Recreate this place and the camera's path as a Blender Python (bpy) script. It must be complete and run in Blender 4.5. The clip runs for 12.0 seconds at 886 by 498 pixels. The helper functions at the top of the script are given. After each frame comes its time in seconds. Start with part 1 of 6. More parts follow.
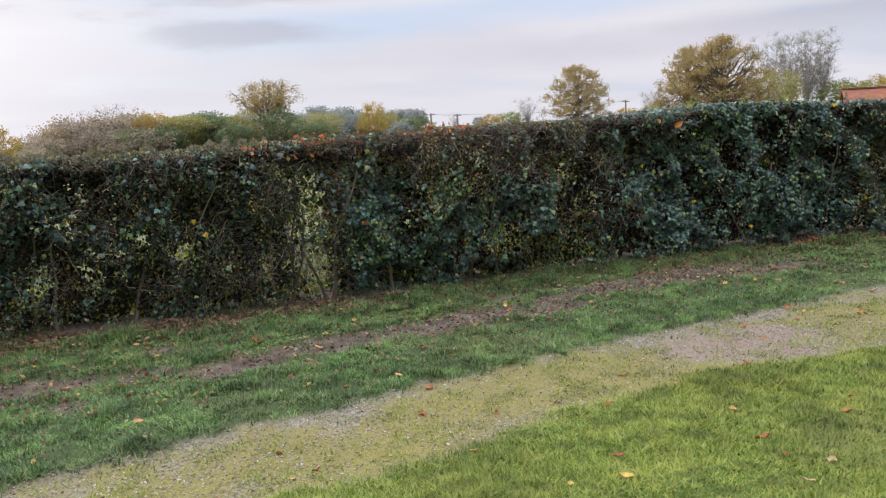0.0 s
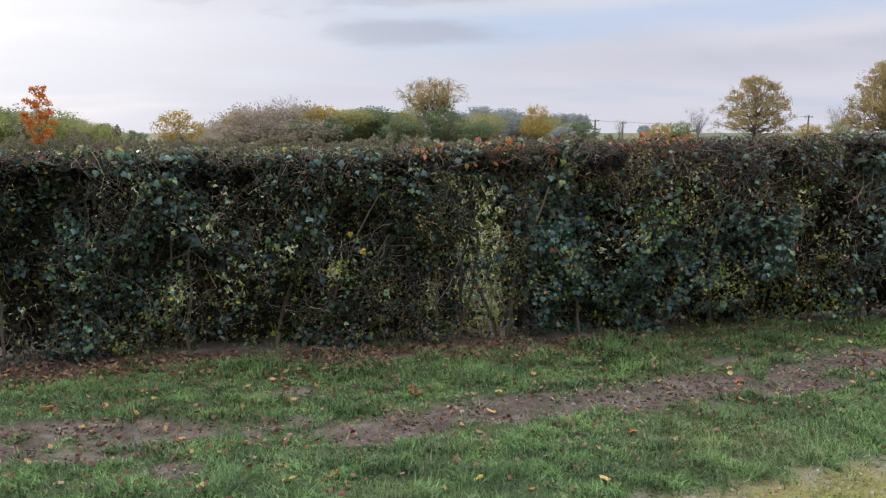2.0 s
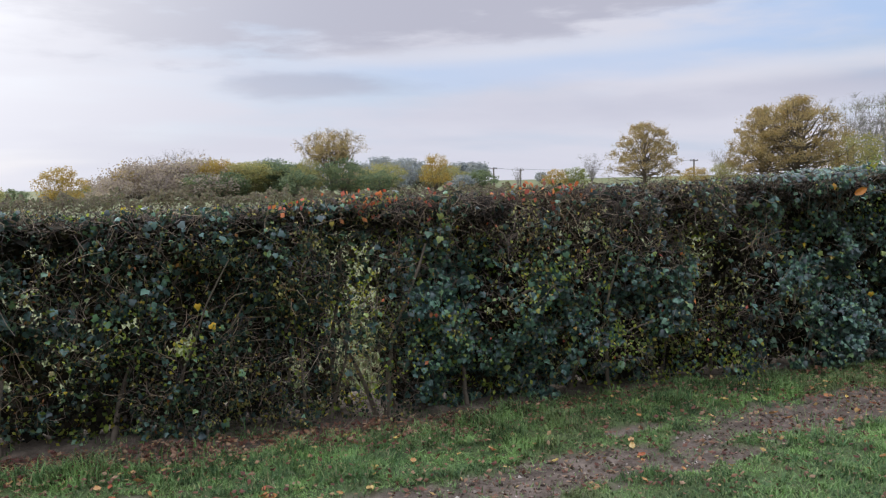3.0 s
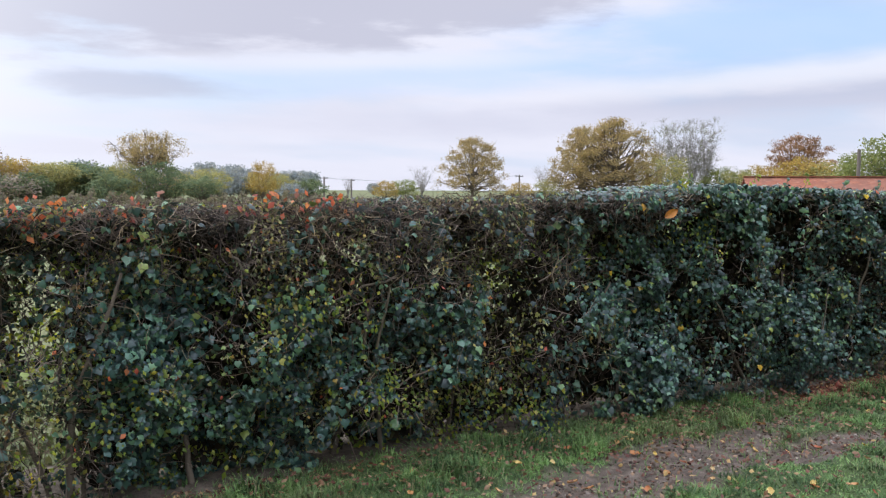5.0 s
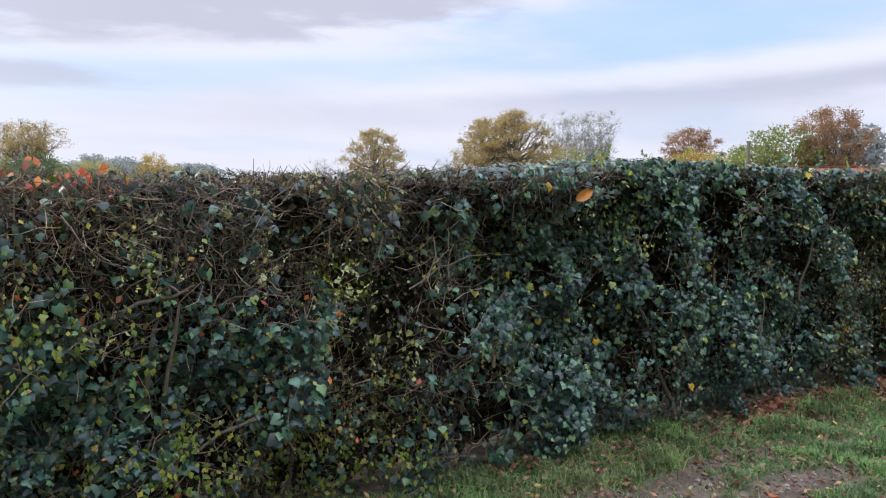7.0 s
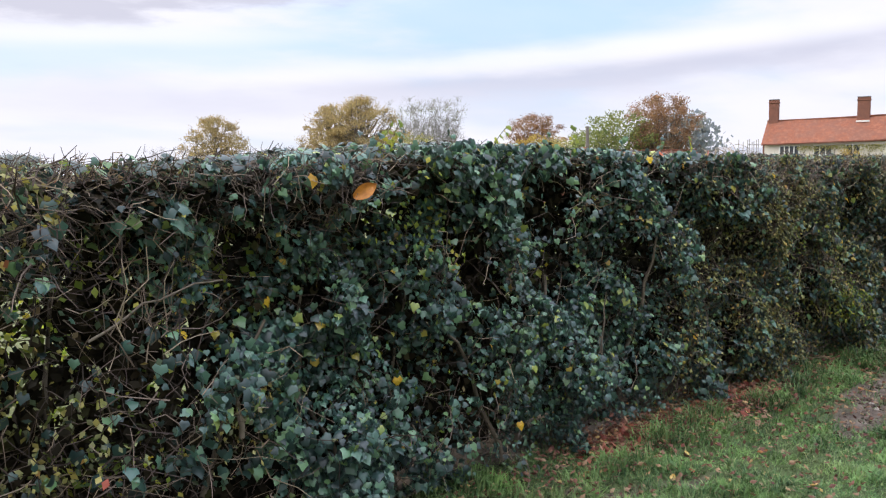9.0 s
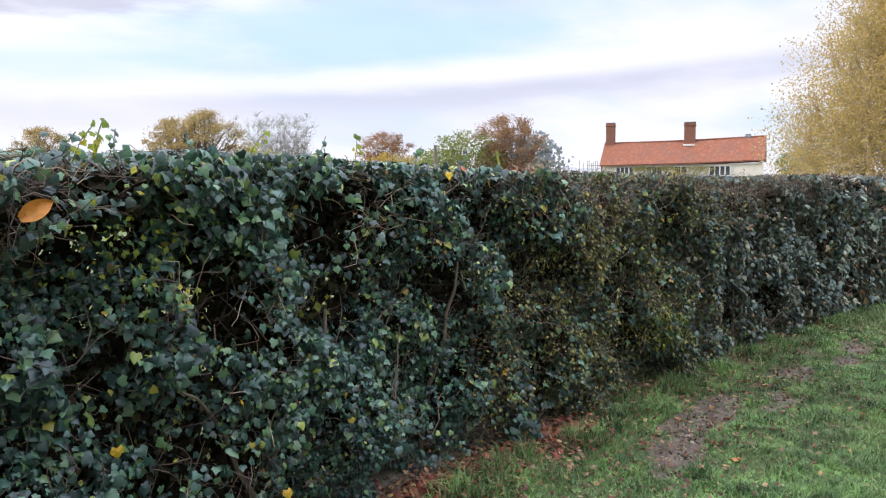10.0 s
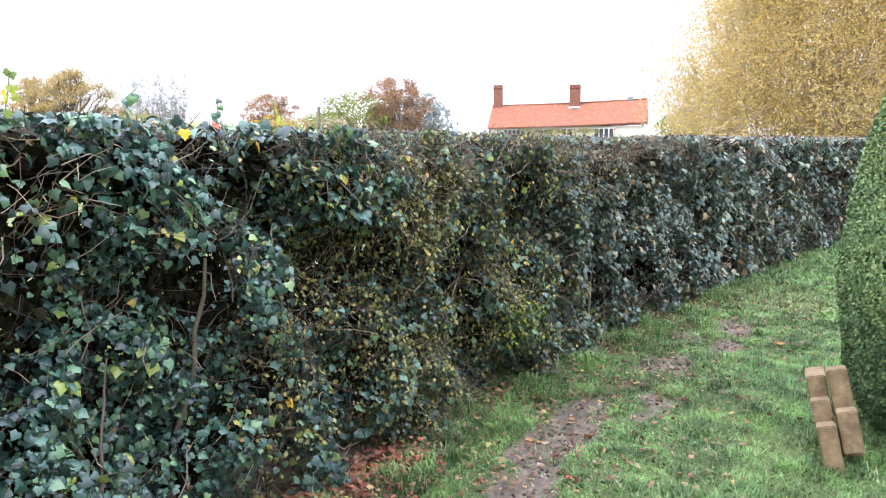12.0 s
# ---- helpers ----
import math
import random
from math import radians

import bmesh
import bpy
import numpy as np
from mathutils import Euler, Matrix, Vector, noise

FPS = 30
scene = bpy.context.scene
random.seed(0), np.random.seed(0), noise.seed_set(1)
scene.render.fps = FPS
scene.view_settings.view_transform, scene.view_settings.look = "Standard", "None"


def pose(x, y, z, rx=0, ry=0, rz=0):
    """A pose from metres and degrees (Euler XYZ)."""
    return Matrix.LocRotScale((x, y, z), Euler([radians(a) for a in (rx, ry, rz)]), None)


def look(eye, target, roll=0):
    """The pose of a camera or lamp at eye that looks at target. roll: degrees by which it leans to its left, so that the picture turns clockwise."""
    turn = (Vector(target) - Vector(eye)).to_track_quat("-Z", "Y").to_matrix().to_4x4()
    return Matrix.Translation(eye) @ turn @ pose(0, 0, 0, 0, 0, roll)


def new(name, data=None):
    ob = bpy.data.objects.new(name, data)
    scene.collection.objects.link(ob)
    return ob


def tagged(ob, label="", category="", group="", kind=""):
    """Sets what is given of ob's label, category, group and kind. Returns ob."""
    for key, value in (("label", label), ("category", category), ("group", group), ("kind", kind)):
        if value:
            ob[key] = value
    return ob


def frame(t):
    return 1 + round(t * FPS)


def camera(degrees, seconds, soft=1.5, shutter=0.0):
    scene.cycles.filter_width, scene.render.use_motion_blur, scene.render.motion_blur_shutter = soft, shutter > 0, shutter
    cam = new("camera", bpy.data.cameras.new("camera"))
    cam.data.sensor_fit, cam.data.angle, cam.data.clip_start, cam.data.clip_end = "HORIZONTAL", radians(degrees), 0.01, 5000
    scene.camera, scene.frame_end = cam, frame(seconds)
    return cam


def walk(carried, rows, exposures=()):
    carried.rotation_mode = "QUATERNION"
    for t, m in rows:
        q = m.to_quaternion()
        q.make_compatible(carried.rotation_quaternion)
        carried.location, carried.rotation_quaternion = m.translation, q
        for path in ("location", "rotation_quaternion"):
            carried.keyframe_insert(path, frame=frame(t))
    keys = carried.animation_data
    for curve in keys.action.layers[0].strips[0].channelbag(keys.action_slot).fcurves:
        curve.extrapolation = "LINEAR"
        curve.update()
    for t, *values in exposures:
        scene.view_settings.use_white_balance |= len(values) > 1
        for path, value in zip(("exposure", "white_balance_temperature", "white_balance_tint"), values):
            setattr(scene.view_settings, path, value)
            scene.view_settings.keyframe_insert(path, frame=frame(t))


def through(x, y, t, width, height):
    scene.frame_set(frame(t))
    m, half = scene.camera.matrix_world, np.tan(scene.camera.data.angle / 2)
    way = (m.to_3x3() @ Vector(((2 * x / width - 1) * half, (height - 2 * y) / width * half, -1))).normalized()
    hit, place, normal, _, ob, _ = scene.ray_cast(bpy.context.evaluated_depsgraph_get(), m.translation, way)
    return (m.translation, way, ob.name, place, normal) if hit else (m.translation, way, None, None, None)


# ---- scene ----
# ---- camera and walk ----
cam = camera(57.4, 12.0, soft=1.2)
METRES, EYE, TILT, LEAN, TURN = 8.4, 1.6, -8.7, 3.0, -21.8
ROWS = [
    (0.0, 0.0, 0.0, 0.0, 0.0, 0.0, 0.0),
    (0.5, -0.0201, 0.0378, 0.0064, 9.07, -0.91, -2.21),
    (1.0, -0.0296, 0.0755, 0.0103, 16.0, -1.8, -2.78),
    (1.5, -0.0376, 0.1155, 0.0207, 18.34, -1.78, -3.74),
    (2.0, -0.0491, 0.1631, 0.0251, 10.64, -0.25, -4.58),
    (2.5, -0.0455, 0.2063, 0.0312, 7.73, 2.0, -2.82),
    (3.0, -0.0336, 0.2472, 0.0405, 4.0, 3.62, -2.28),
    (5.0, 0.0267, 0.3951, 0.066, -7.83, 4.82, -2.08),
    (5.5, 0.0437, 0.4284, 0.0672, -4.02, 4.6, -1.93),
    (6.0, 0.0623, 0.4696, 0.0706, -1.64, 4.6, -2.06),
    (6.5, 0.0755, 0.5145, 0.076, -7.56, 4.84, -1.66),
    (8.5, 0.1443, 0.653, 0.1002, -23.09, 2.52, 1.4),
    (9.0, 0.1754, 0.6737, 0.1072, -24.71, 3.51, 1.72),
    (9.5, 0.213, 0.7012, 0.1133, -33.14, 3.96, 2.11),
    (10.0, 0.2516, 0.7189, 0.1164, -35.01, 4.35, 2.83),
    (10.5, 0.2859, 0.7409, 0.1194, -33.89, 3.94, 2.56),
    (11.0, 0.3198, 0.7681, 0.1256, -35.49, 1.84, 1.47),
    (11.5, 0.352, 0.7821, 0.1305, -37.36, 1.8, 2.08),
    (12.0, 0.387, 0.7954, 0.1346, -42.48, 1.31, 4.21),
]
walk(cam, [(t, pose(0, 0, EYE, TILT, LEAN, TURN) @ pose(METRES * x, METRES * y, METRES * z, 90 + pitch, roll, yaw)) for t, x, y, z, yaw, pitch, roll in ROWS],
     exposures=[(0.0, -0.15, 6500, 10), (1.5, -0.24, 6350, 10), (2.5, -0.34, 6200, 10), (4.0, -0.12, 6150, 10), (5.5, 0.0, 6100, 10), (7.0, 0.02, 6100, 10), (8.4, 0.42, 6200, 10), (9.0, 0.18, 6300, 10), (9.5, 0.18, 6250, 10), (10.2, 0.3, 6200, 10), (10.5, 0.42, 6200, 10), (11.0, 1.0, 6100, 10), (11.5, 1.28, 6050, 10), (12.0, 1.15, 6050, 10)])

# ---- world and sun ----
SUN_AZ, SUN_EL = -24.0, 21.0          # azimuth from +y towards +x


def make_world():
    w = bpy.data.worlds.new("world")
    w.use_nodes = True
    scene.world = w
    nt = w.node_tree
    nt.nodes.clear()
    N, L = nt.nodes.new, nt.links.new
    out, bg = N("ShaderNodeOutputWorld"), N("ShaderNodeBackground")
    sky = N("ShaderNodeTexSky")
    sky.sky_type, sky.sun_disc = "NISHITA", False
    sky.sun_elevation, sky.sun_rotation = radians(SUN_EL), radians(SUN_AZ)
    sky.air_density, sky.dust_density, sky.ozone_density = 1.0, 1.5, 1.5
    co = N("ShaderNodeTexCoord")
    sep = N("ShaderNodeSeparateXYZ")
    L(co.outputs["Generated"], sep.inputs[0])

    def math(op, a, b=None, c=None):
        n = N("ShaderNodeMath")
        n.operation = op
        for i, v in enumerate((a, b, c)):
            if v is None:
                continue
            if isinstance(v, (int, float)):
                n.inputs[i].default_value = v
            else:
                L(v, n.inputs[i])
        return n.outputs[0]

    # a flat cloud layer seen from below
    zz = math("ADD", math("MAXIMUM", sep.outputs[2], 0.0), 0.16)
    comb = N("ShaderNodeCombineXYZ")
    L(math("DIVIDE", sep.outputs[0], zz), comb.inputs[0])
    L(math("DIVIDE", sep.outputs[1], zz), comb.inputs[1])

    def cloud(scale, detail, shift, lo, hi, stretch=1.0):
        m = N("ShaderNodeMapping")
        m.inputs["Location"].default_value = (shift, shift * 0.37, 0)
        m.inputs["Rotation"].default_value = (0, 0, radians(28))
        m.inputs["Scale"].default_value = (1.0, stretch, 1.0)
        L(comb.outputs[0], m.inputs[0])
        n = N("ShaderNodeTexNoise")
        n.inputs["Scale"].default_value, n.inputs["Detail"].default_value, n.inputs["Roughness"].default_value = scale, detail, 0.48
        L(m.outputs[0], n.inputs["Vector"])
        r = N("ShaderNodeMapRange")
        r.interpolation_type = "SMOOTHSTEP"
        r.inputs["From Min"].default_value, r.inputs["From Max"].default_value = lo, hi
        L(n.outputs[0], r.inputs["Value"])
        return r.outputs[0]

    def mixc(fac, a, b):
        n = N("ShaderNodeMix")
        n.data_type = "RGBA"
        for i, v in ((0, fac), (6, a), (7, b)):
            if isinstance(v, (int, float)):
                n.inputs[i].default_value = v
            elif isinstance(v, tuple):
                n.inputs[i].default_value = (*v, 1)
            else:
                L(v, n.inputs[i])
        return n.outputs[2]

    scaled = N("ShaderNodeVectorMath")
    scaled.operation = "SCALE"
    L(sky.outputs[0], scaled.inputs[0])
    scaled.inputs["Scale"].default_value = SKY_GAIN
    clear = mixc(0.75, scaled.outputs[0], (0.60, 0.76, 1.0))
    white = cloud(0.60, 6, 3.1, 0.30, 0.56, 1.5)
    grey = cloud(0.70, 5, 9.4, 0.47, 0.63, 1.7)
    c2 = mixc(white, clear, (0.86, 0.84, 0.91))
    c2 = mixc(math("MULTIPLY", grey, 0.22), c2, (0.58, 0.57, 0.67))
    # the single clouds and blue gaps, by bearing and height in degrees
    az = math("MULTIPLY", math("ARCTAN2", sep.outputs[0], sep.outputs[1]), 57.296)
    el = math("MULTIPLY", math("ARCSINE", sep.outputs[2]), 57.296)
    flat = N("ShaderNodeCombineXYZ")
    L(math("MULTIPLY", az, 0.10), flat.inputs[0])
    L(math("MULTIPLY", el, 0.42), flat.inputs[1])
    torn = N("ShaderNodeTexNoise")
    torn.inputs["Scale"].default_value, torn.inputs["Detail"].default_value, torn.inputs["Roughness"].default_value = 1.3, 6, 0.55
    L(flat.outputs[0], torn.inputs["Vector"])
    fray = math("MULTIPLY", math("SUBTRACT", torn.outputs[0], 0.5), 1.7)
    for a0, e0, ra, re, tilt, soft, colour, amount in (
            (25, 7.9, 16, 1.3, 0.02, 0.6, (0.60, 0.75, 1.0), 0.65), (50, 10.2, 15, 2.2, 0.0, 0.6, (0.52, 0.70, 1.0), 0.8),
            (18, 14.6, 30, 5.2, 0.06, 0.22, (0.59, 0.58, 0.67), 0.9), (22, 8.7, 12, 0.6, 0.03, 0.8, (0.92, 0.89, 0.93), 0.6),
            (8.6, 6.7, 5.5, 0.9, 0.0, 0.45, (0.53, 0.55, 0.66), 0.75), (58, 6.3, 24, 1.1, 0.06, 0.7, (0.56, 0.56, 0.67), 0.85),
            (57, 7.7, 17, 0.8, 0.06, 0.75, (0.93, 0.90, 0.94), 0.75), (34, 4.6, 22, 1.0, 0.0, 0.7, (0.70, 0.69, 0.79), 0.5)):
        da = math("SUBTRACT", az, a0)
        dx = math("DIVIDE", da, ra)
        dy = math("DIVIDE", math("SUBTRACT", math("SUBTRACT", el, e0), math("MULTIPLY", da, tilt)), re)
        dist = math("ADD", math("SQRT", math("ADD", math("MULTIPLY", dx, dx), math("MULTIPLY", dy, dy))), fray)
        edge = N("ShaderNodeMapRange")
        edge.interpolation_type = "SMOOTHSTEP"
        edge.inputs["From Min"].default_value, edge.inputs["From Max"].default_value = 1.0 + soft, 1.0 - soft
        L(dist, edge.inputs["Value"])
        c2 = mixc(math("MULTIPLY", edge.outputs[0], amount), c2, colour)
    # pale band low over the land
    low = N("ShaderNodeMapRange")
    low.interpolation_type = "SMOOTHSTEP"
    low.inputs["From Min"].default_value, low.inputs["From Max"].default_value = 0.17, 0.0
    L(sep.outputs[2], low.inputs["Value"])
    c3 = mixc(math("MULTIPLY", low.outputs[0], 0.6), c2, (0.84, 0.82, 0.90))
    # bright veil round the sun behind thin cloud
    dot = N("ShaderNodeVectorMath")
    dot.operation = "DOT_PRODUCT"
    L(co.outputs["Generated"], dot.inputs[0])
    a, e = radians(SUN_AZ), radians(SUN_EL)
    dot.inputs[1].default_value = (np.sin(a) * np.cos(e), np.cos(a) * np.cos(e), np.sin(e))
    veil = math("POWER", math("MAXIMUM", dot.outputs["Value"], 0.0), 17.0)
    glow = mixc(math("MULTIPLY", veil, 0.8), c3, (1.7, 1.65, 1.6))
    # an overcast sky is several times brighter overhead than low down
    rise = N("ShaderNodeMapRange")
    rise.inputs["From Min"].default_value, rise.inputs["From Max"].default_value = 0.38, 1.0
    rise.inputs["To Min"].default_value, rise.inputs["To Max"].default_value = 1.0, ZENITH
    L(sep.outputs[2], rise.inputs["Value"])
    final = N("ShaderNodeVectorMath")
    final.operation = "SCALE"
    L(glow, final.inputs[0])
    L(rise.outputs[0], final.inputs["Scale"])
    L(final.outputs[0], bg.inputs[0])
    bg.inputs[1].default_value = WORLD_GAIN
    L(bg.outputs[0], out.inputs[0])


SKY_GAIN, WORLD_GAIN, ZENITH = 0.10, 1.03, 5.4
make_world()
sun = new("sun", bpy.data.lights.new("sun", "SUN"))
sun.data.energy, sun.data.angle, sun.data.color = 3.2, radians(12), (1.0, 0.93, 0.84)
sun.matrix_world = look((0, 0, 0), (-math.sin(radians(SUN_AZ)) * math.cos(radians(SUN_EL)), -math.cos(radians(SUN_AZ)) * math.cos(radians(SUN_EL)), -math.sin(radians(SUN_EL))))
sun.location = (-30, 60, 30)

# ---- materials ----


class Mat:
    """A small builder for node materials."""

    def __init__(self, name):
        self.m = bpy.data.materials.new(name)
        self.m.use_nodes = True
        self.nt = self.m.node_tree
        self.nt.nodes.clear()
        self.out = self.N("ShaderNodeOutputMaterial")
        self.bsdf = self.N("ShaderNodeBsdfPrincipled")
        self.L(self.bsdf.outputs[0], self.out.inputs[0])
        self.co = self.N("ShaderNodeTexCoord").outputs["Object"]

    def N(self, kind):
        return self.nt.nodes.new(kind)

    def L(self, a, b):
        self.nt.links.new(a, b)

    def put(self, sock, v):
        if isinstance(v, tuple):
            sock.default_value = (*v, 1) if len(v) == 3 else v
        elif isinstance(v, (int, float)):
            sock.default_value = v
        else:
            self.L(v, sock)

    def noise(self, scale, detail=4, rough=0.6, lo=None, hi=None, vec=None):
        n = self.N("ShaderNodeTexNoise")
        n.inputs["Scale"].default_value, n.inputs["Detail"].default_value, n.inputs["Roughness"].default_value = scale, detail, rough
        self.L(vec or self.co, n.inputs["Vector"])
        return n.outputs[0] if lo is None else self.range(n.outputs[0], lo, hi)

    def range(self, v, lo, hi, a=0.0, b=1.0):
        r = self.N("ShaderNodeMapRange")
        for k, x in (("From Min", lo), ("From Max", hi), ("To Min", a), ("To Max", b)):
            r.inputs[k].default_value = x
        self.L(v, r.inputs["Value"])
        return r.outputs[0]

    def ramp(self, v, stops):
        r = self.N("ShaderNodeValToRGB")
        el = r.color_ramp.elements
        while len(el) < len(stops):
            el.new(0.5)
        for e, (p, c) in zip(el, stops):
            e.position, e.color = p, (*c, 1)
        self.L(v, r.inputs[0])
        return r.outputs[0]

    def mix(self, fac, a, b, mode="MIX"):
        n = self.N("ShaderNodeMix")
        n.data_type, n.blend_type = "RGBA", mode
        self.put(n.inputs[0], fac)
        self.put(n.inputs[6], a)
        self.put(n.inputs[7], b)
        return n.outputs[2]

    def math(self, op, a, b=0.0):
        n = self.N("ShaderNodeMath")
        n.operation = op
        self.put(n.inputs[0], a)
        self.put(n.inputs[1], b)
        return n.outputs[0]

    def attr(self, name):
        n = self.N("ShaderNodeAttribute")
        n.attribute_name = name
        return n.outputs["Fac"]

    def island(self):
        return self.N("ShaderNodeNewGeometry").outputs["Random Per Island"]

    def each(self):
        return self.N("ShaderNodeObjectInfo").outputs["Random"]

    def done(self, colour, rough=0.8, bump=None, strength=0.3, dist=0.01, through=0.0, spec=0.5, metal=0.0):
        self.put(self.bsdf.inputs["Base Color"], colour)
        self.put(self.bsdf.inputs["Roughness"], rough)
        self.bsdf.inputs["Specular IOR Level"].default_value = spec
        self.bsdf.inputs["Metallic"].default_value = metal
        if bump is not None:
            b = self.N("ShaderNodeBump")
            b.inputs["Strength"].default_value, b.inputs["Distance"].default_value = strength, dist
            self.L(bump, b.inputs["Height"])
            self.L(b.outputs[0], self.bsdf.inputs["Normal"])
        if through:
            t, s = self.N("ShaderNodeBsdfTranslucent"), self.N("ShaderNodeMixShader")
            self.put(t.inputs[0], colour)
            s.inputs[0].default_value = through
            self.L(self.bsdf.outputs[0], s.inputs[1])
            self.L(t.outputs[0], s.inputs[2])
            self.L(s.outputs[0], self.out.inputs[0])
        return self.m


def leaf_mat(name, stops, rough=0.5, through=0.25, spec=0.5, own=False, patch=1.5, vary=0.35):
    """Leaves: each its own tone, with broad patches of lighter and darker growth."""
    m = Mat(name)
    c = m.ramp(m.each() if own else m.island(), stops)
    g = m.noise(patch, 3, 0.6, 0.3, 0.7)
    c = m.mix(m.math("MULTIPLY", g, vary), c, m.mix(1.0, c, (0.55, 0.5, 0.45), "MULTIPLY"))
    y = m.noise(patch * 1.9, 3, 0.6, 0.50, 0.68)
    c = m.mix(m.math("MULTIPLY", y, vary * 1.6), c, m.mix(1.0, c, (1.0, 0.86, 0.48), "MULTIPLY"))
    return m.done(c, rough, through=through, spec=spec)


def plain(name, a, b, scale=4.0, rough=0.8, bump=0.3, fine=60.0, spec=0.4, metal=0.0):
    m = Mat(name)
    big, small = m.noise(scale, 5, 0.6, 0.3, 0.7), m.noise(fine, 4, 0.7)
    c = m.mix(big, a, b)
    c = m.mix(m.range(small, 0.3, 0.7, 0.0, 0.35), c, m.mix(1.0, c, (0.5, 0.5, 0.5), "MULTIPLY"))
    return m.done(c, rough, small, bump, 0.004, spec=spec, metal=metal)


IVY = leaf_mat("ivy_leaf", [(0.0, (0.010, 0.022, 0.020)), (0.35, (0.023, 0.053, 0.045)), (0.62, (0.048, 0.108, 0.083)), (0.82, (0.092, 0.180, 0.112)), (0.95, (0.125, 0.225, 0.090)), (0.99, (0.24, 0.29, 0.06)), (1.0, (0.36, 0.25, 0.04))], 0.33, 0.07, 0.45)
SMALL = leaf_mat("hawthorn_leaf", [(0.0, (0.012, 0.021, 0.018)), (0.35, (0.025, 0.043, 0.031)), (0.65, (0.050, 0.075, 0.042)), (0.82, (0.10, 0.12, 0.048)), (0.90, (0.13, 0.085, 0.045)), (0.97, (0.30, 0.28, 0.055)), (1.0, (0.24, 0.08, 0.04))], 0.65, 0.2, 0.12)
# yellow-green leaf, its bright colour holding some of the light behind it
BACK = leaf_mat("backlit_tint_leaf", [(0.0, (0.08, 0.13, 0.022)), (0.5, (0.19, 0.26, 0.035)), (0.85, (0.34, 0.37, 0.05)), (1.0, (0.42, 0.34, 0.035))], 0.5, 0.6, 0.4)
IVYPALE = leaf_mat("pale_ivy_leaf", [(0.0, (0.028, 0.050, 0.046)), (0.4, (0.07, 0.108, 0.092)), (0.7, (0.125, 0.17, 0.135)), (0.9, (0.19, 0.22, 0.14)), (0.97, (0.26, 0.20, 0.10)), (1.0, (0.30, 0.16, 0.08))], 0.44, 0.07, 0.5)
OLIVEL = leaf_mat("olive_leaf", [(0.0, (0.06, 0.070, 0.030)), (0.4, (0.16, 0.17, 0.06)), (0.75, (0.28, 0.27, 0.09)), (0.92, (0.38, 0.33, 0.09)), (1.0, (0.42, 0.24, 0.07))], 0.48, 0.2, 0.4)
RED = leaf_mat("red_leaf", [(0.0, (0.22, 0.04, 0.028)), (0.4, (0.42, 0.09, 0.035)), (0.75, (0.55, 0.20, 0.05)), (1.0, (0.16, 0.055, 0.035))], 0.5, 0.35)
YELLOW = leaf_mat("yellow_leaf", [(0.0, (0.62, 0.38, 0.02)), (0.5, (0.70, 0.48, 0.03)), (1.0, (0.45, 0.24, 0.03))], 0.5, 0.3, own=True)
ORANGE = plain("orange_leaf", (0.55, 0.22, 0.03), (0.38, 0.15, 0.03), 30.0, 0.55, 0.2)
# brown inner leaf taken down to near black for the shade inside
INNER = leaf_mat("shade_dark_inner_leaf", [(0.0, (0.012, 0.011, 0.008)), (0.5, (0.024, 0.021, 0.014)), (0.9, (0.040, 0.032, 0.020)), (1.0, (0.055, 0.060, 0.024))], 0.85, 0.05, 0.1)
TWIG = leaf_mat("twig_bark", [(0.0, (0.034, 0.026, 0.023)), (0.5, (0.090, 0.068, 0.056)), (0.85, (0.20, 0.155, 0.12)), (1.0, (0.31, 0.25, 0.17))], 0.85, 0.0, 0.2)
BARK = plain("bark", (0.10, 0.08, 0.06), (0.17, 0.14, 0.10), 3.0, 0.9, 0.6, 40.0, 0.2)
CUT = plain("mossy_branch", (0.19, 0.19, 0.08), (0.13, 0.12, 0.07), 9.0, 0.9, 0.6, 60.0, 0.2)
STRAW = leaf_mat("dry_stem", [(0.0, (0.22, 0.17, 0.12)), (1.0, (0.38, 0.31, 0.22))], 0.85, 0.0, 0.2)
LITTER = leaf_mat("fallen_leaf", [(0.0, (0.09, 0.035, 0.026)), (0.4, (0.16, 0.07, 0.045)), (0.7, (0.22, 0.125, 0.075)), (0.92, (0.30, 0.20, 0.12)), (1.0, (0.42, 0.29, 0.10))], 0.7, 0.15, 0.3)
RUSTY = leaf_mat("rusty_leaf", [(0.0, (0.12, 0.030, 0.022)), (0.5, (0.22, 0.060, 0.036)), (1.0, (0.30, 0.12, 0.07))], 0.6, 0.15, 0.3)
LEAFLOOSE = leaf_mat("loose_leaf", [(0.0, (0.30, 0.08, 0.04)), (0.3, (0.42, 0.20, 0.07)), (0.6, (0.52, 0.33, 0.16)), (0.85, (0.58, 0.42, 0.10)), (1.0, (0.45, 0.33, 0.22))], 0.65, 0.15, 0.3, own=True)
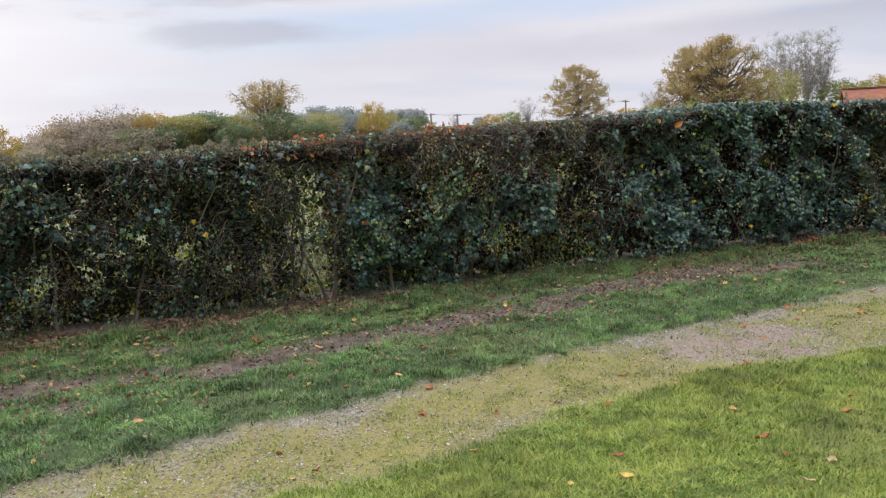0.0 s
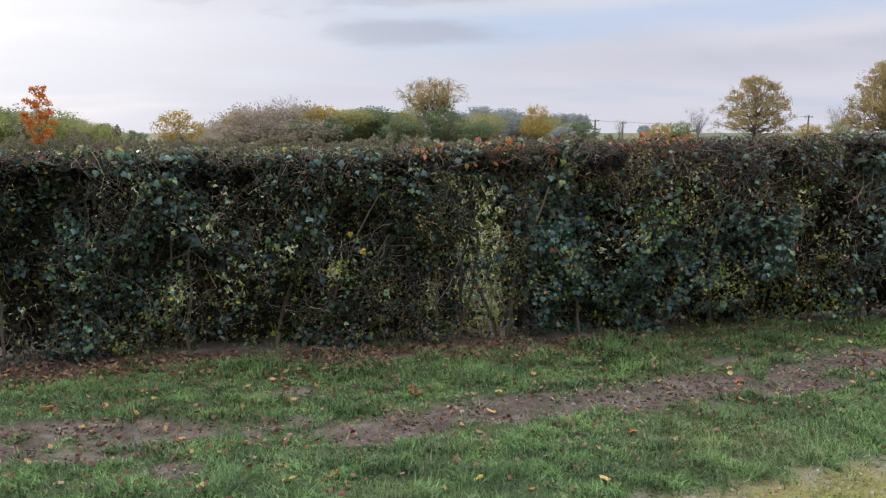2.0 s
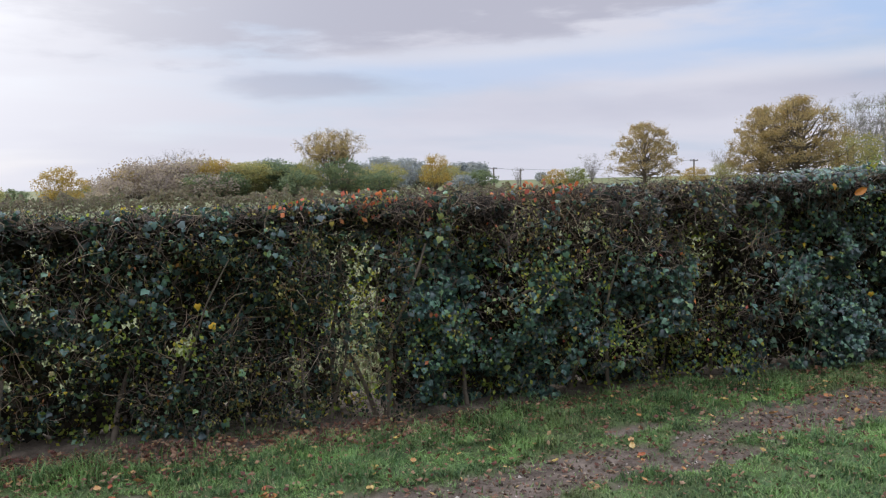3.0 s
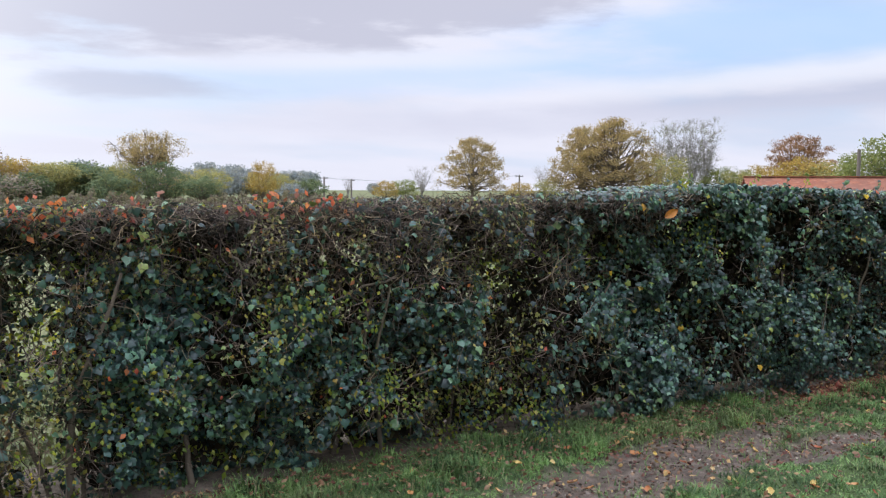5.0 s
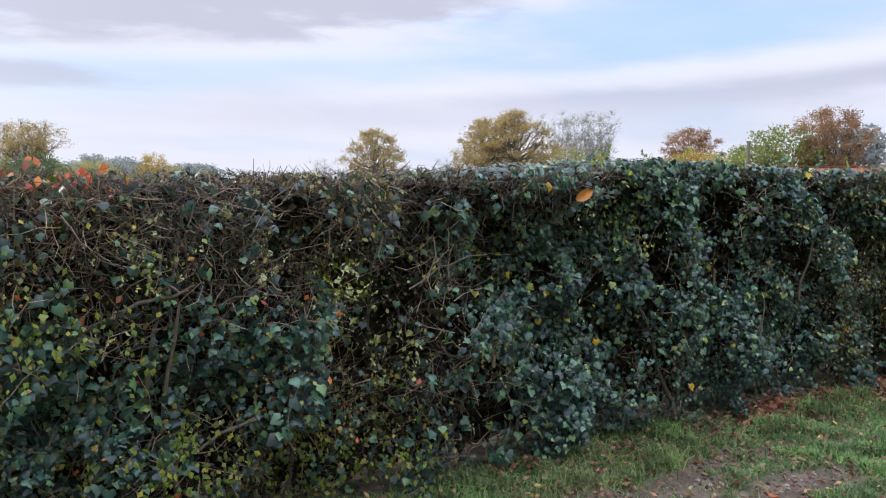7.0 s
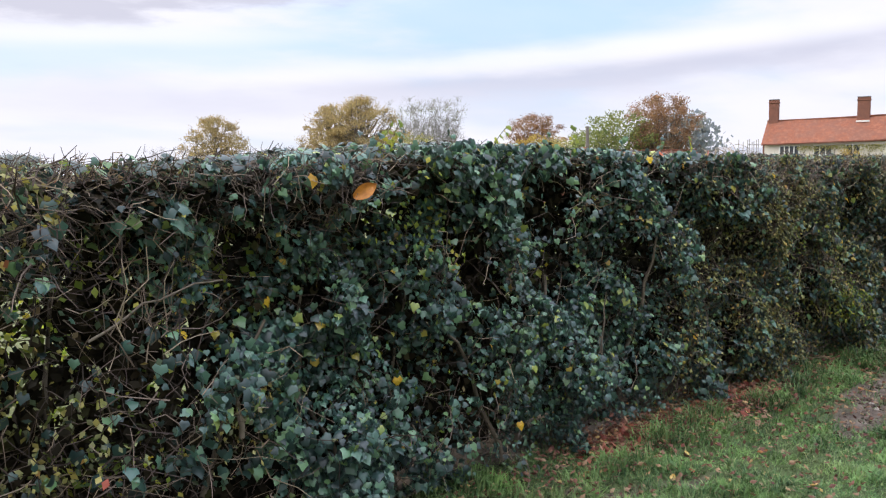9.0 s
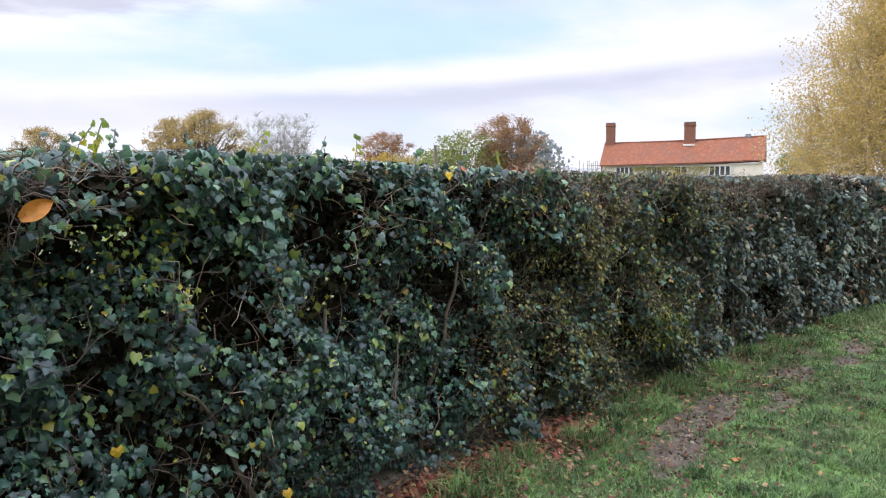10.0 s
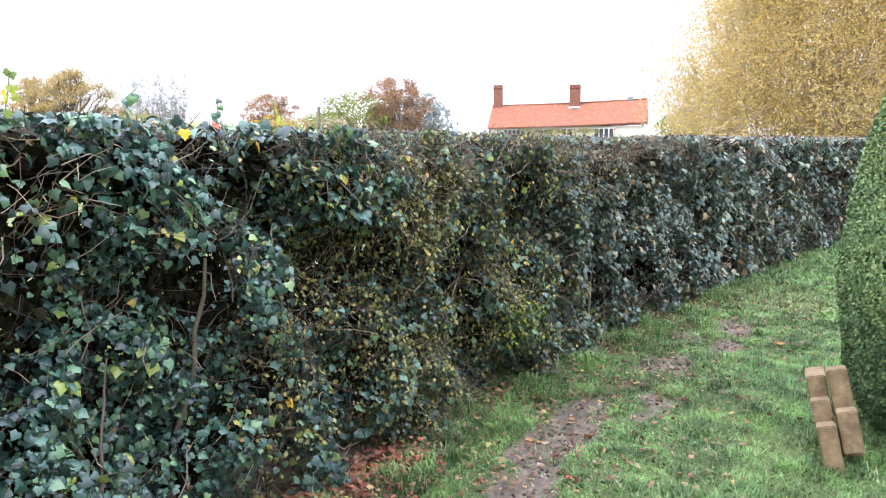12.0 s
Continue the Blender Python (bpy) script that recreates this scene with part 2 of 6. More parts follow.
def grass_mat(name, stops, bright):
    """Blades with broad patches, some fresher and some dull, and each blade its own tone."""
    m = Mat(name)
    c = m.ramp(m.island(), stops)
    c = m.mix(m.noise(1.1, 4, 0.65, 0.42, 0.68), c, m.mix(1.0, c, (0.55, 0.52, 0.50), "MULTIPLY"))
    c = m.mix(m.noise(6.5, 3, 0.6, 0.46, 0.66), c, m.mix(1.0, c, (0.50, 0.50, 0.55), "MULTIPLY"))
    c = m.mix(m.noise(3.3, 4, 0.65, 0.48, 0.66), c, m.mix(0.75, c, bright))
    c = m.mix(m.noise(0.6, 3, 0.6, 0.52, 0.72), c, m.mix(0.45, c, (0.22, 0.20, 0.09)))
    return m.done(c, 0.55, through=0.25, spec=0.3)


GRASS = grass_mat("grass_blade", [(0.0, (0.048, 0.104, 0.034)), (0.45, (0.098, 0.188, 0.058)), (0.82, (0.190, 0.295, 0.098)), (0.94, (0.27, 0.31, 0.115)), (1.0, (0.35, 0.29, 0.17))], (0.24, 0.39, 0.108))
LAWN = grass_mat("lawn_blade", [(0.0, (0.145, 0.21, 0.030)), (0.5, (0.215, 0.285, 0.042)), (0.9, (0.30, 0.345, 0.068)), (1.0, (0.40, 0.35, 0.12))], (0.36, 0.39, 0.08))
MEADOW = grass_mat("meadow_blade", [(0.0, (0.060, 0.085, 0.030)), (0.5, (0.125, 0.150, 0.050)), (0.85, (0.200, 0.190, 0.080)), (1.0, (0.30, 0.22, 0.12))], (0.17, 0.20, 0.07))
STONE = leaf_mat("gravel_stone", [(0.0, (0.19, 0.16, 0.12)), (0.5, (0.26, 0.23, 0.17)), (0.85, (0.36, 0.32, 0.27)), (1.0, (0.50, 0.46, 0.40))], 0.9, 0.0, 0.2, patch=3.0)


def ground_mat():
    m = Mat("ground")
    fine, mid, broad = m.noise(70, 5, 0.7), m.noise(9, 5, 0.65), m.noise(0.5, 4, 0.6)
    grass = m.mix(m.range(mid, 0.3, 0.7), (0.030, 0.044, 0.018), (0.060, 0.086, 0.030))
    grass = m.mix(m.range(broad, 0.35, 0.65, 0, 0.5), grass, (0.10, 0.12, 0.040))
    soil = m.mix(m.range(fine, 0.3, 0.7), (0.045, 0.034, 0.026), (0.125, 0.096, 0.074))
    soil = m.mix(m.range(mid, 0.45, 0.7), soil, (0.18, 0.14, 0.108))
    grav = m.mix(m.range(fine, 0.35, 0.65), (0.12, 0.10, 0.075), (0.27, 0.235, 0.18))
    vor = m.N("ShaderNodeTexVoronoi")
    vor.inputs["Scale"].default_value = 75.0
    m.L(m.co, vor.inputs["Vector"])
    grit = m.N("ShaderNodeSeparateColor")
    m.L(vor.outputs["Color"], grit.inputs[0])
    grav = m.mix(m.range(grit.outputs[0], 0.0, 1.0, 0.0, 0.7), grav, m.ramp(grit.outputs[1], [(0.0, (0.06, 0.05, 0.04)), (0.5, (0.20, 0.17, 0.13)), (1.0, (0.42, 0.37, 0.31))]))
    moss = m.mix(m.range(fine, 0.3, 0.7), (0.135, 0.118, 0.030), (0.24, 0.208, 0.062))
    red = m.mix(m.range(fine, 0.35, 0.65), (0.15, 0.105, 0.085), (0.29, 0.22, 0.18))
    lawn = m.mix(m.range(mid, 0.3, 0.7), (0.075, 0.115, 0.026), (0.115, 0.165, 0.038))
    grass = m.mix(m.attr("lawn"), grass, lawn)
    c = m.mix(m.attr("soil"), grass, soil)
    c = m.mix(m.attr("gravel"), c, grav)
    c = m.mix(m.math("MULTIPLY", m.attr("moss"), m.range(grit.outputs[2], 0.0, 0.5, 0.45, 1.0)), c, moss)
    c = m.mix(m.attr("reddish"), c, red)
    return m.done(c, 0.92, m.mix(0.5, fine, mid), 0.7, 0.02, spec=0.2)


GROUND = ground_mat()


def field_mat():
    m = Mat("field_grass")
    mid, broad, fine = m.noise(1.2, 5, 0.65), m.noise(0.05, 4, 0.6), m.noise(30, 4, 0.7)
    c = m.mix(m.range(mid, 0.3, 0.7), (0.060, 0.080, 0.028), (0.105, 0.120, 0.042))
    c = m.mix(m.range(broad, 0.35, 0.65), c, (0.13, 0.115, 0.055))
    c = m.mix(m.range(fine, 0.3, 0.7, 0, 0.5), c, (0.07, 0.10, 0.03))
    return m.done(c, 0.9, fine, 0.6, 0.03, spec=0.2)


FIELD = field_mat()

# ---- mesh helpers ----
rng = np.random.default_rng(7)


def value_noise(x, y, scale=1.0, seed=0, octaves=2):
    """Smooth noise in 0..1 over arrays."""
    tot, amp, out = 0.0, 1.0, 0.0
    for o in range(octaves):
        tab = np.random.default_rng(100 + seed * 7 + o).random((256, 256))
        u, v = np.asarray(x) * scale * 2 ** o + 1000.3, np.asarray(y) * scale * 2 ** o + 1000.7
        i, j = np.floor(u).astype(int), np.floor(v).astype(int)
        f, g = u - i, v - j
        f, g = f * f * (3 - 2 * f), g * g * (3 - 2 * g)
        a, b, c, d = tab[i % 256, j % 256], tab[(i + 1) % 256, j % 256], tab[i % 256, (j + 1) % 256], tab[(i + 1) % 256, (j + 1) % 256]
        out = out + amp * ((a * (1 - f) + b * f) * (1 - g) + (c * (1 - f) + d * f) * g)
        tot += amp
        amp *= 0.5
    return out / tot


def unit(a):
    return a / np.maximum(np.linalg.norm(a, axis=-1, keepdims=True), 1e-9)


def raw_mesh(name, verts, faces, material, smooth=False):
    me = bpy.data.meshes.new(name)
    me.from_pydata(np.asarray(verts, dtype=np.float32), [], np.asarray(faces, dtype=np.int32))
    me.materials.append(material)
    if smooth:
        me.polygons.foreach_set("use_smooth", [True] * len(me.polygons))
    me.update()
    return me


def part(name, me, parent=None, label="", kind=""):
    """Links a mesh, or a bmesh with its material set in a pair, as one object under a thing."""
    if isinstance(me, tuple):
        bm, material = me
        me = bpy.data.meshes.new(name)
        bm.to_mesh(me)
        bm.free()
        me.materials.append(material)
    ob = new(name, me)
    ob.parent = parent
    if label or kind:
        tagged(ob, label, kind=kind)
    return ob


def thing(name, label, category, group="", kind="", at=None):
    ob = tagged(new(name), label, category, group, kind)
    ob.empty_display_size = 0.1
    if at is not None:
        ob.matrix_basis = at
    return ob


def scatter(points, normals, sizes, template, tris, spin=None, wide=1.0):
    """Copies of a flat template (tip along +y, face +z) at points, facing normals, tips hanging down unless spin is given."""
    n = unit(normals)
    ref = np.where(np.abs(n[:, 2:3]) > 0.9, np.array([[0.0, 1.0, 0.0]]), np.array([[0.0, 0.0, -1.0]]))
    v = unit(ref - n * np.sum(ref * n, axis=1, keepdims=True))
    u = np.cross(v, n)
    a = spin if spin is not None else rng.normal(0, 0.7, len(points))
    ca, sa = np.cos(a)[:, None], np.sin(a)[:, None]
    u, v = u * ca + v * sa, v * ca - u * sa
    t = np.asarray(template)
    s = np.asarray(sizes)[:, None, None]
    verts = points[:, None, :] + s * (t[None, :, 0:1] * wide * u[:, None, :] + t[None, :, 1:2] * v[:, None, :] + t[None, :, 2:3] * n[:, None, :])
    k = len(t)
    faces = (np.asarray(tris)[None] + (np.arange(len(points)) * k)[:, None, None]).reshape(-1, 3)
    return verts.reshape(-1, 3), faces


# a five-lobed ivy leaf, folded a little along its rib, and simpler leaves
IVY_T = [(0, 0.05, 0.02), (-0.30, -0.10, -0.07), (-0.45, 0.13, -0.04), (-0.57, 0.34, -0.15), (-0.34, 0.55, -0.04), (0, 1.0, -0.20), (0.35, 0.57, -0.05), (0.56, 0.32, -0.11), (0.45, 0.12, -0.04), (0.31, -0.10, -0.07), (0, 0.35, 0.08)]
IVY_F = [(10, k, (k + 1) % 10) for k in range(10)]
OVAL_T = [(0, 0, 0), (-0.34, 0.45, -0.06), (0, 1.0, -0.05), (0.34, 0.45, -0.06), (0, 0.45, 0.05)]
OVAL_F = [(4, 0, 1), (4, 1, 2), (4, 2, 3), (4, 3, 0)]
DIAM_T = [(0, -0.5, 0), (0.42, 0.0, 0.1), (0.05, 0.55, 0), (-0.40, 0.08, 0.06)]
DIAM_F = [(0, 1, 2), (0, 2, 3)]
CLUMP_T = [(-0.5, -0.1, 0), (-0.2, -0.5, 0.1), (0.45, -0.3, 0), (0.5, 0.25, 0.12), (0.05, 0.55, -0.05), (-0.45, 0.35, 0.1)]
CLUMP_F = [(0, 1, 5), (1, 2, 3), (1, 3, 5), (3, 4, 5)]


def tubes(lines, radii, sides=3, seed=0):
    """Thin tubes along polylines (n, k, 3) with radii (n, k)."""
    lines = np.asarray(lines)
    n, k, _ = lines.shape
    tan = unit(np.gradient(lines, axis=1))
    ref = unit(np.random.default_rng(seed).normal(size=(n, 1, 3)))
    a = unit(np.cross(tan, ref))
    b = np.cross(tan, a)
    ang = np.arange(sides) * 2 * np.pi / sides
    ring = lines[:, :, None, :] + np.asarray(radii)[:, :, None, None] * (np.cos(ang)[None, None, :, None] * a[:, :, None, :] + np.sin(ang)[None, None, :, None] * b[:, :, None, :])
    idx = np.arange(n * k * sides).reshape(n, k, sides)
    p, q = idx[:, :-1], idx[:, 1:]
    f1 = np.stack([p, np.roll(p, -1, 2), np.roll(q, -1, 2)], -1).reshape(-1, 3)
    f2 = np.stack([p, np.roll(q, -1, 2), q], -1).reshape(-1, 3)
    return ring.reshape(-1, 3), np.concatenate([f1, f2])


def wander(starts, ways, length, steps, jitter, seed=0, droop=0.0):
    """Crooked lines from starts along ways."""
    r = np.random.default_rng(seed)
    n = len(starts)
    pts, d = [starts], unit(ways)
    step = (np.asarray(length) / (steps - 1)).reshape(-1, 1)
    for _ in range(steps - 1):
        d = unit(d + r.normal(0, jitter, (n, 3)) + np.array([[0, 0, -droop]]))
        pts.append(pts[-1] + d * step)
    return np.stack(pts, 1)


def box(bm, x0, x1, y0, y1, z0, z1, m=None):
    vs = [bm.verts.new(Vector(p) if m is None else m @ Vector(p)) for p in ((x0, y0, z0), (x1, y0, z0), (x1, y1, z0), (x0, y1, z0), (x0, y0, z1), (x1, y0, z1), (x1, y1, z1), (x0, y1, z1))]
    for f in ((3, 2, 1, 0), (4, 5, 6, 7), (0, 1, 5, 4), (1, 2, 6, 5), (2, 3, 7, 6), (3, 0, 4, 7)):
        bm.faces.new([vs[i] for i in f])
    return vs


def boxes(*dims):
    bm = bmesh.new()
    for d in dims:
        box(bm, *d)
    return bm


def bevelled(bm, width, segments=2):
    bmesh.ops.bevel(bm, geom=list(bm.edges), offset=width, segments=segments, affect="EDGES")
    return bm


# ---- ground ----
def hedge_face(x):
    return np.interp(x, [-30, 7, 8.5, 10, 11.7, 13.4, 16, 19.5, 24, 32], [7.22, 7.20, 7.08, 6.90, 6.65, 6.35, 5.80, 5.00, 3.60, 0.40])


def hedge_top(x):
    return np.interp(x, [-10, -3, 0, 1, 2, 3.6, 4.9, 6.3, 7.3, 8.6, 11, 14, 30], [1.46, 1.49, 1.50, 1.52, 1.555, 1.58, 1.61, 1.68, 1.675, 1.63, 1.61, 1.62, 1.66])


def track_edges(x, wobble=True):
    lo = np.interp(x, [-8, 0, 1.6, 3.2, 4.2, 6, 9, 20], [2.6, 3.36, 3.6, 3.98, 3.75, 4.0, 3.6, 2.0])
    up = np.interp(x, [-8, 0, 1.85, 3.6, 6.2, 9, 20], [3.2, 4.36, 4.68, 4.96, 5.1, 4.7, 3.2])
    if wobble:
        up = up + 0.16 * (value_noise(x, x * 0, 1.6, 3) - 0.5)
        lo = lo + 0.2 * (value_noise(x, x * 0 + 5, 1.3, 4) - 0.5)
    return lo, up


def smooth(v, lo, hi):
    t = np.clip((v - lo) / (hi - lo), 0, 1)
    return t * t * (3 - 2 * t)


def gravel_mask(x, y):
    lo, up = track_edges(x)
    e = 0.12 * (value_noise(x, y, 9, 12) - 0.5)
    return smooth(y + e, lo - 0.06, lo + 0.08) * smooth(-y + e, -up - 0.06, -up + 0.08)


def soil_mask(x, y):
    """Bare earth: a worn line of patches along the verge, the foot of the hedge, and a few known scrapes."""
    face = hedge_face(x)
    d = face - y
    n = 0.7 * value_noise(x, y, 2.2, 21, 3) + 0.3 * value_noise(x, y, 14, 22, 2)
    line = np.exp(-((d - np.interp(x, [-5, 1, 4, 6, 9, 13], [1.45, 1.35, 0.95, 0.55, 0.42, 0.45])) / 0.33) ** 2)
    s = smooth(line * np.interp(x, [6.0, 7.5], [0.50, 0.20]) + n * 0.95, 0.77, 0.93)
    for px, py, rx, ry in ((0.62, 5.72, 0.36, 0.20), (2.3, 5.97, 0.55, 0.13), (3.1, 5.97, 0.5, 0.14), (5.1, 6.4, 0.6, 0.24), (6.1, 6.3, 0.6, 0.16), (-0.73, 6.04, 0.34, 0.12), (-1.0, 5.6, 0.3, 0.10), (8.9, 6.28, 0.5, 0.15), (10.4, 6.0, 0.45, 0.16), (12.1, 5.8, 0.5, 0.14), (-0.64, 5.9, 0.3, 0.12), (-1.2, 6.05, 0.4, 0.12), (1.35, 6.1, 0.4, 0.1), (4.2, 6.5, 0.7, 0.28), (5.3, 6.65, 0.7, 0.22), (2.6, 6.25, 0.5, 0.12), (-2.0, 5.7, 0.5, 0.14), (-1.5, 5.3, 0.25, 0.09), (-0.45, 5.35, 0.16, 0.09), (0.2, 6.5, 0.3, 0.08), (3.3, 6.6, 0.3, 0.1), (-3.0, 6.2, 0.5, 0.15), (9.6, 6.33, 0.75, 0.17), (11.0, 6.08, 0.6, 0.2), (12.9, 5.8, 0.6, 0.22)):
        q = ((x - px) / rx) ** 2 + ((y - py) / ry) ** 2 + 4.5 * (n - 0.5)
        s = np.maximum(s, smooth(-q, -1.3, -0.4))
    foot = smooth(-d + 0.5 * (n - 0.5) + np.interp(x, [-6, 2, 2.6, 7.0, 7.5, 9, 9.6], [0.30, 0.30, 0.06, 0.06, 0.26, 0.26, 0.0]), 0.10, 0.30)
    return np.maximum(s, foot * 0.95)


def ground_height(x, y):
    h = 0.05 * (value_noise(x, y, 0.7, 31, 3) - 0.5) + 0.055 * (value_noise(x, y, 4.5, 32, 3) - 0.5) * (1 - gravel_mask(x, y))
    h = h - 0.022 * gravel_mask(x, y) - 0.02 * soil_mask(x, y)
    return h + 0.05 * smooth(y - hedge_face(x), -0.15, 0.3) * (y < 9)


def make_ground():
    xs = np.unique(np.concatenate([np.linspace(-900, -40, 12), np.linspace(-40, -7, 12), np.arange(-7, 20, 0.05), np.linspace(20, 60, 16), np.linspace(60, 900, 12)]))
    ys = np.unique(np.concatenate([np.linspace(-400, -20, 8), np.linspace(-20, 0.5, 8), np.arange(0.5, 9.5, 0.05), np.linspace(9.5, 60, 18), np.linspace(60, 1200, 14)]))
    X, Y = np.meshgrid(xs, ys, indexing="ij")
    near = smooth(-np.maximum(np.abs(X - 6) - 13, 0), -1.5, 0) * smooth(-np.maximum(np.abs(Y - 5) - 4, 0), -0.8, 0)
    Z = ground_height(X, Y) * near - 0.03 * (1 - near)
    i = np.arange(X.size).reshape(X.shape)
    f = np.stack([i[:-1, :-1], i[1:, :-1], i[1:, 1:], i[:-1, 1:]], -1).reshape(-1, 4)
    me = raw_mesh("ground", np.stack([X, Y, Z], -1).reshape(-1, 3), f, GROUND, True)
    me.materials.append(FIELD)
    cy = Y[:-1, :-1].reshape(-1)
    cx = X[:-1, :-1].reshape(-1)
    me.polygons.foreach_set("material_index", ((cy > hedge_face(cx) + 0.9) | (cx < -7) | (cx > 30)).astype(np.int32))
    g = gravel_mask(X, Y)
    n = 0.62 * value_noise(X, Y, 1.7, 41, 4) + 0.38 * value_noise(X, Y, 9.0, 43, 3)
    lo, up = track_edges(X)
    middle = np.exp(-((Y - (lo * 0.62 + up * 0.38)) / 0.42) ** 2)
    red = np.clip(smooth(-(((X - 4.0) / 0.75) ** 2 + ((Y - 4.35) / 0.42) ** 2 + 1.5 * (n - 0.5)), -1.1, -0.4), 0, 1) * g
    for key, v in (("lawn", smooth(lo + 0.1 - Y, -0.1, 0.15)), ("soil", soil_mask(X, Y)), ("gravel", g), ("moss", g * smooth(n * 1.0 + middle * 0.45, 0.46, 0.74) * (1 - red)), ("reddish", red)):
        me.attributes.new(key, "FLOAT", "POINT").data.foreach_set("value", v.reshape(-1).astype(np.float32))
    tagged(new("ground", me), "grassy ground with worn earth and mossy gravel track", "ground", kind="structure")


make_ground()


def blades(name, pts, heights, material, label, lean=0.5, width=0.004, seed=0, short=False):
    r = np.random.default_rng(seed)
    n = len(pts)
    a = r.uniform(0, 2 * np.pi, n)
    d = np.stack([np.cos(a), np.sin(a), np.zeros(n)], -1)
    side = np.stack([-np.sin(a), np.cos(a), np.zeros(n)], -1) * (width * r.uniform(0.6, 1.4, n))[:, None]
    h = heights[:, None]
    l = (lean * r.uniform(0.1, 1.2, n))[:, None]
    up = np.array([[0, 0, 1.0]])
    p1 = pts + up * h * 0.6 + d * h * l * 0.35
    p2 = pts + up * h * (1 - 0.25 * l) + d * h * l
    if short:
        v, f = np.stack([pts - side, pts + side, p2], 1), np.array([(0, 1, 2)])
    else:
        v, f = np.stack([pts - side, pts + side, p1 - side * 0.8, p1 + side * 0.8, p2], 1), np.array([(0, 1, 3), (0, 3, 2), (2, 3, 4)])
    faces = (f[None] + (np.arange(n) * v.shape[1])[:, None, None]).reshape(-1, 3)
    return tagged(new(name, raw_mesh(name, v.reshape(-1, 3), faces, material)), label, "grass", kind="stuff")


def ground_points(n, x0, x1, y0, y1, keep, seed):
    r = np.random.default_rng(seed)
    x, y = r.uniform(x0, x1, n), r.uniform(y0, y1, n)
    ok = r.random(n) < keep(x, y)
    x, y = x[ok], y[ok]
    return np.stack([x, y, ground_height(x, y)], -1)


def make_grass():
    def bare(x, y):
        lo, up = track_edges(x)
        return (1 - soil_mask(x, y) * 0.95) * (1 - gravel_mask(x, y) * 0.985) * (y < hedge_face(x) + 0.30) * (y > up - 0.35)

    def turf(x, y):
        return bare(x, y) * (0.42 + 0.75 * smooth(value_noise(x, y, 5.0, 54, 3), 0.34, 0.60))

    p = ground_points(640000, -4.2, 14, 3.7, 7.5, turf, 60)
    tuft = smooth(value_noise(p[:, 0], p[:, 1], 5.5, 55, 3), 0.40, 0.75)
    h = (0.016 + 0.040 * tuft) * rng.uniform(0.6, 1.4, len(p))
    blades("verge_turf", p, h, GRASS, "short rough green turf along the verge", 1.5, 0.0036, 5, True)

    def clumps(x, y):
        foot = np.exp(-((hedge_face(x) - y - 0.2) / 0.28) ** 2)
        return bare(x, y) * (0.05 + 0.95 * smooth(value_noise(x, y, 4.5, 51, 3) + 0.18 * foot, 0.50, 0.74))

    p = ground_points(300000, -4.2, 15, 3.6, 7.6, clumps, 61)
    tall = np.clip(value_noise(p[:, 0], p[:, 1], 1.4, 52, 3) * 0.6 + 0.5 * smooth(value_noise(p[:, 0], p[:, 1], 4.5, 51, 3), 0.45, 0.8), 0, 1.1)
    near_foot = np.exp(-((hedge_face(p[:, 0]) - p[:, 1] - 0.2) / 0.26) ** 2) * np.interp(p[:, 0], [-5, 2, 6, 8, 13], [0.55, 0.6, 0.7, 1.0, 1.0])
    h = (0.020 + 0.060 * tall ** 2 + 0.11 * near_foot * tall) * rng.uniform(0.6, 1.3, len(p))
    blades("verge_grass", p, h, GRASS, "rough green grass tufts along the verge by the hedge", 1.2, 0.0032, 1)

    def mossy(x, y):
        return gravel_mask(x, y) * (0.10 + 0.9 * smooth(value_noise(x, y, 6.0, 56, 3), 0.42, 0.66))

    p = ground_points(110000, -1.5, 7, 3.2, 5.2, mossy, 66)
    blades("track_grass", p, rng.uniform(0.006, 0.022, len(p)), LAWN, "thin yellow-green moss and grass on the gravel track", 1.5, 0.0032, 6, True)

    def lawn(x, y):
        lo, up = track_edges(x)
        fade = smooth(x, -2.5, -0.3) * smooth(-x, -9.0, -6.0) * smooth(y, 0.6, 2.2)
        return (y < lo + 0.3) * (1 - gravel_mask(x, y) * 0.97) * fade

    p = ground_points(420000, -2.5, 9.0, 0.6, 4.2, lawn, 62)
    blades("lawn_grass", p, (0.02 + 0.03 * value_noise(p[:, 0], p[:, 1], 2.0, 53, 3)) * rng.uniform(0.6, 1.3, len(p)), LAWN, "short bright green lawn grass beside the track", 1.4, 0.0034, 2, True)

    def far_right(x, y):
        return (y < hedge_face(x)) * 0.8

    p = ground_points(50000, 13, 24, 2, 7, far_right, 63)
    blades("far_grass", p, 0.05 * rng.uniform(0.6, 1.3, len(p)), GRASS, "rough green grass at the far end of the hedge", 1.2, 0.009, 3)

    def field(x, y):
        return (y > hedge_face(x) + 0.95) * 1.0

    p = ground_points(24000, -8, 14, 7.6, 12, field, 64)
    blades("field_grass", p, 0.07 * rng.uniform(0.6, 1.3, len(p)), MEADOW, "olive and tan field grass beyond the hedge", 1.0, 0.014, 4)


make_grass()


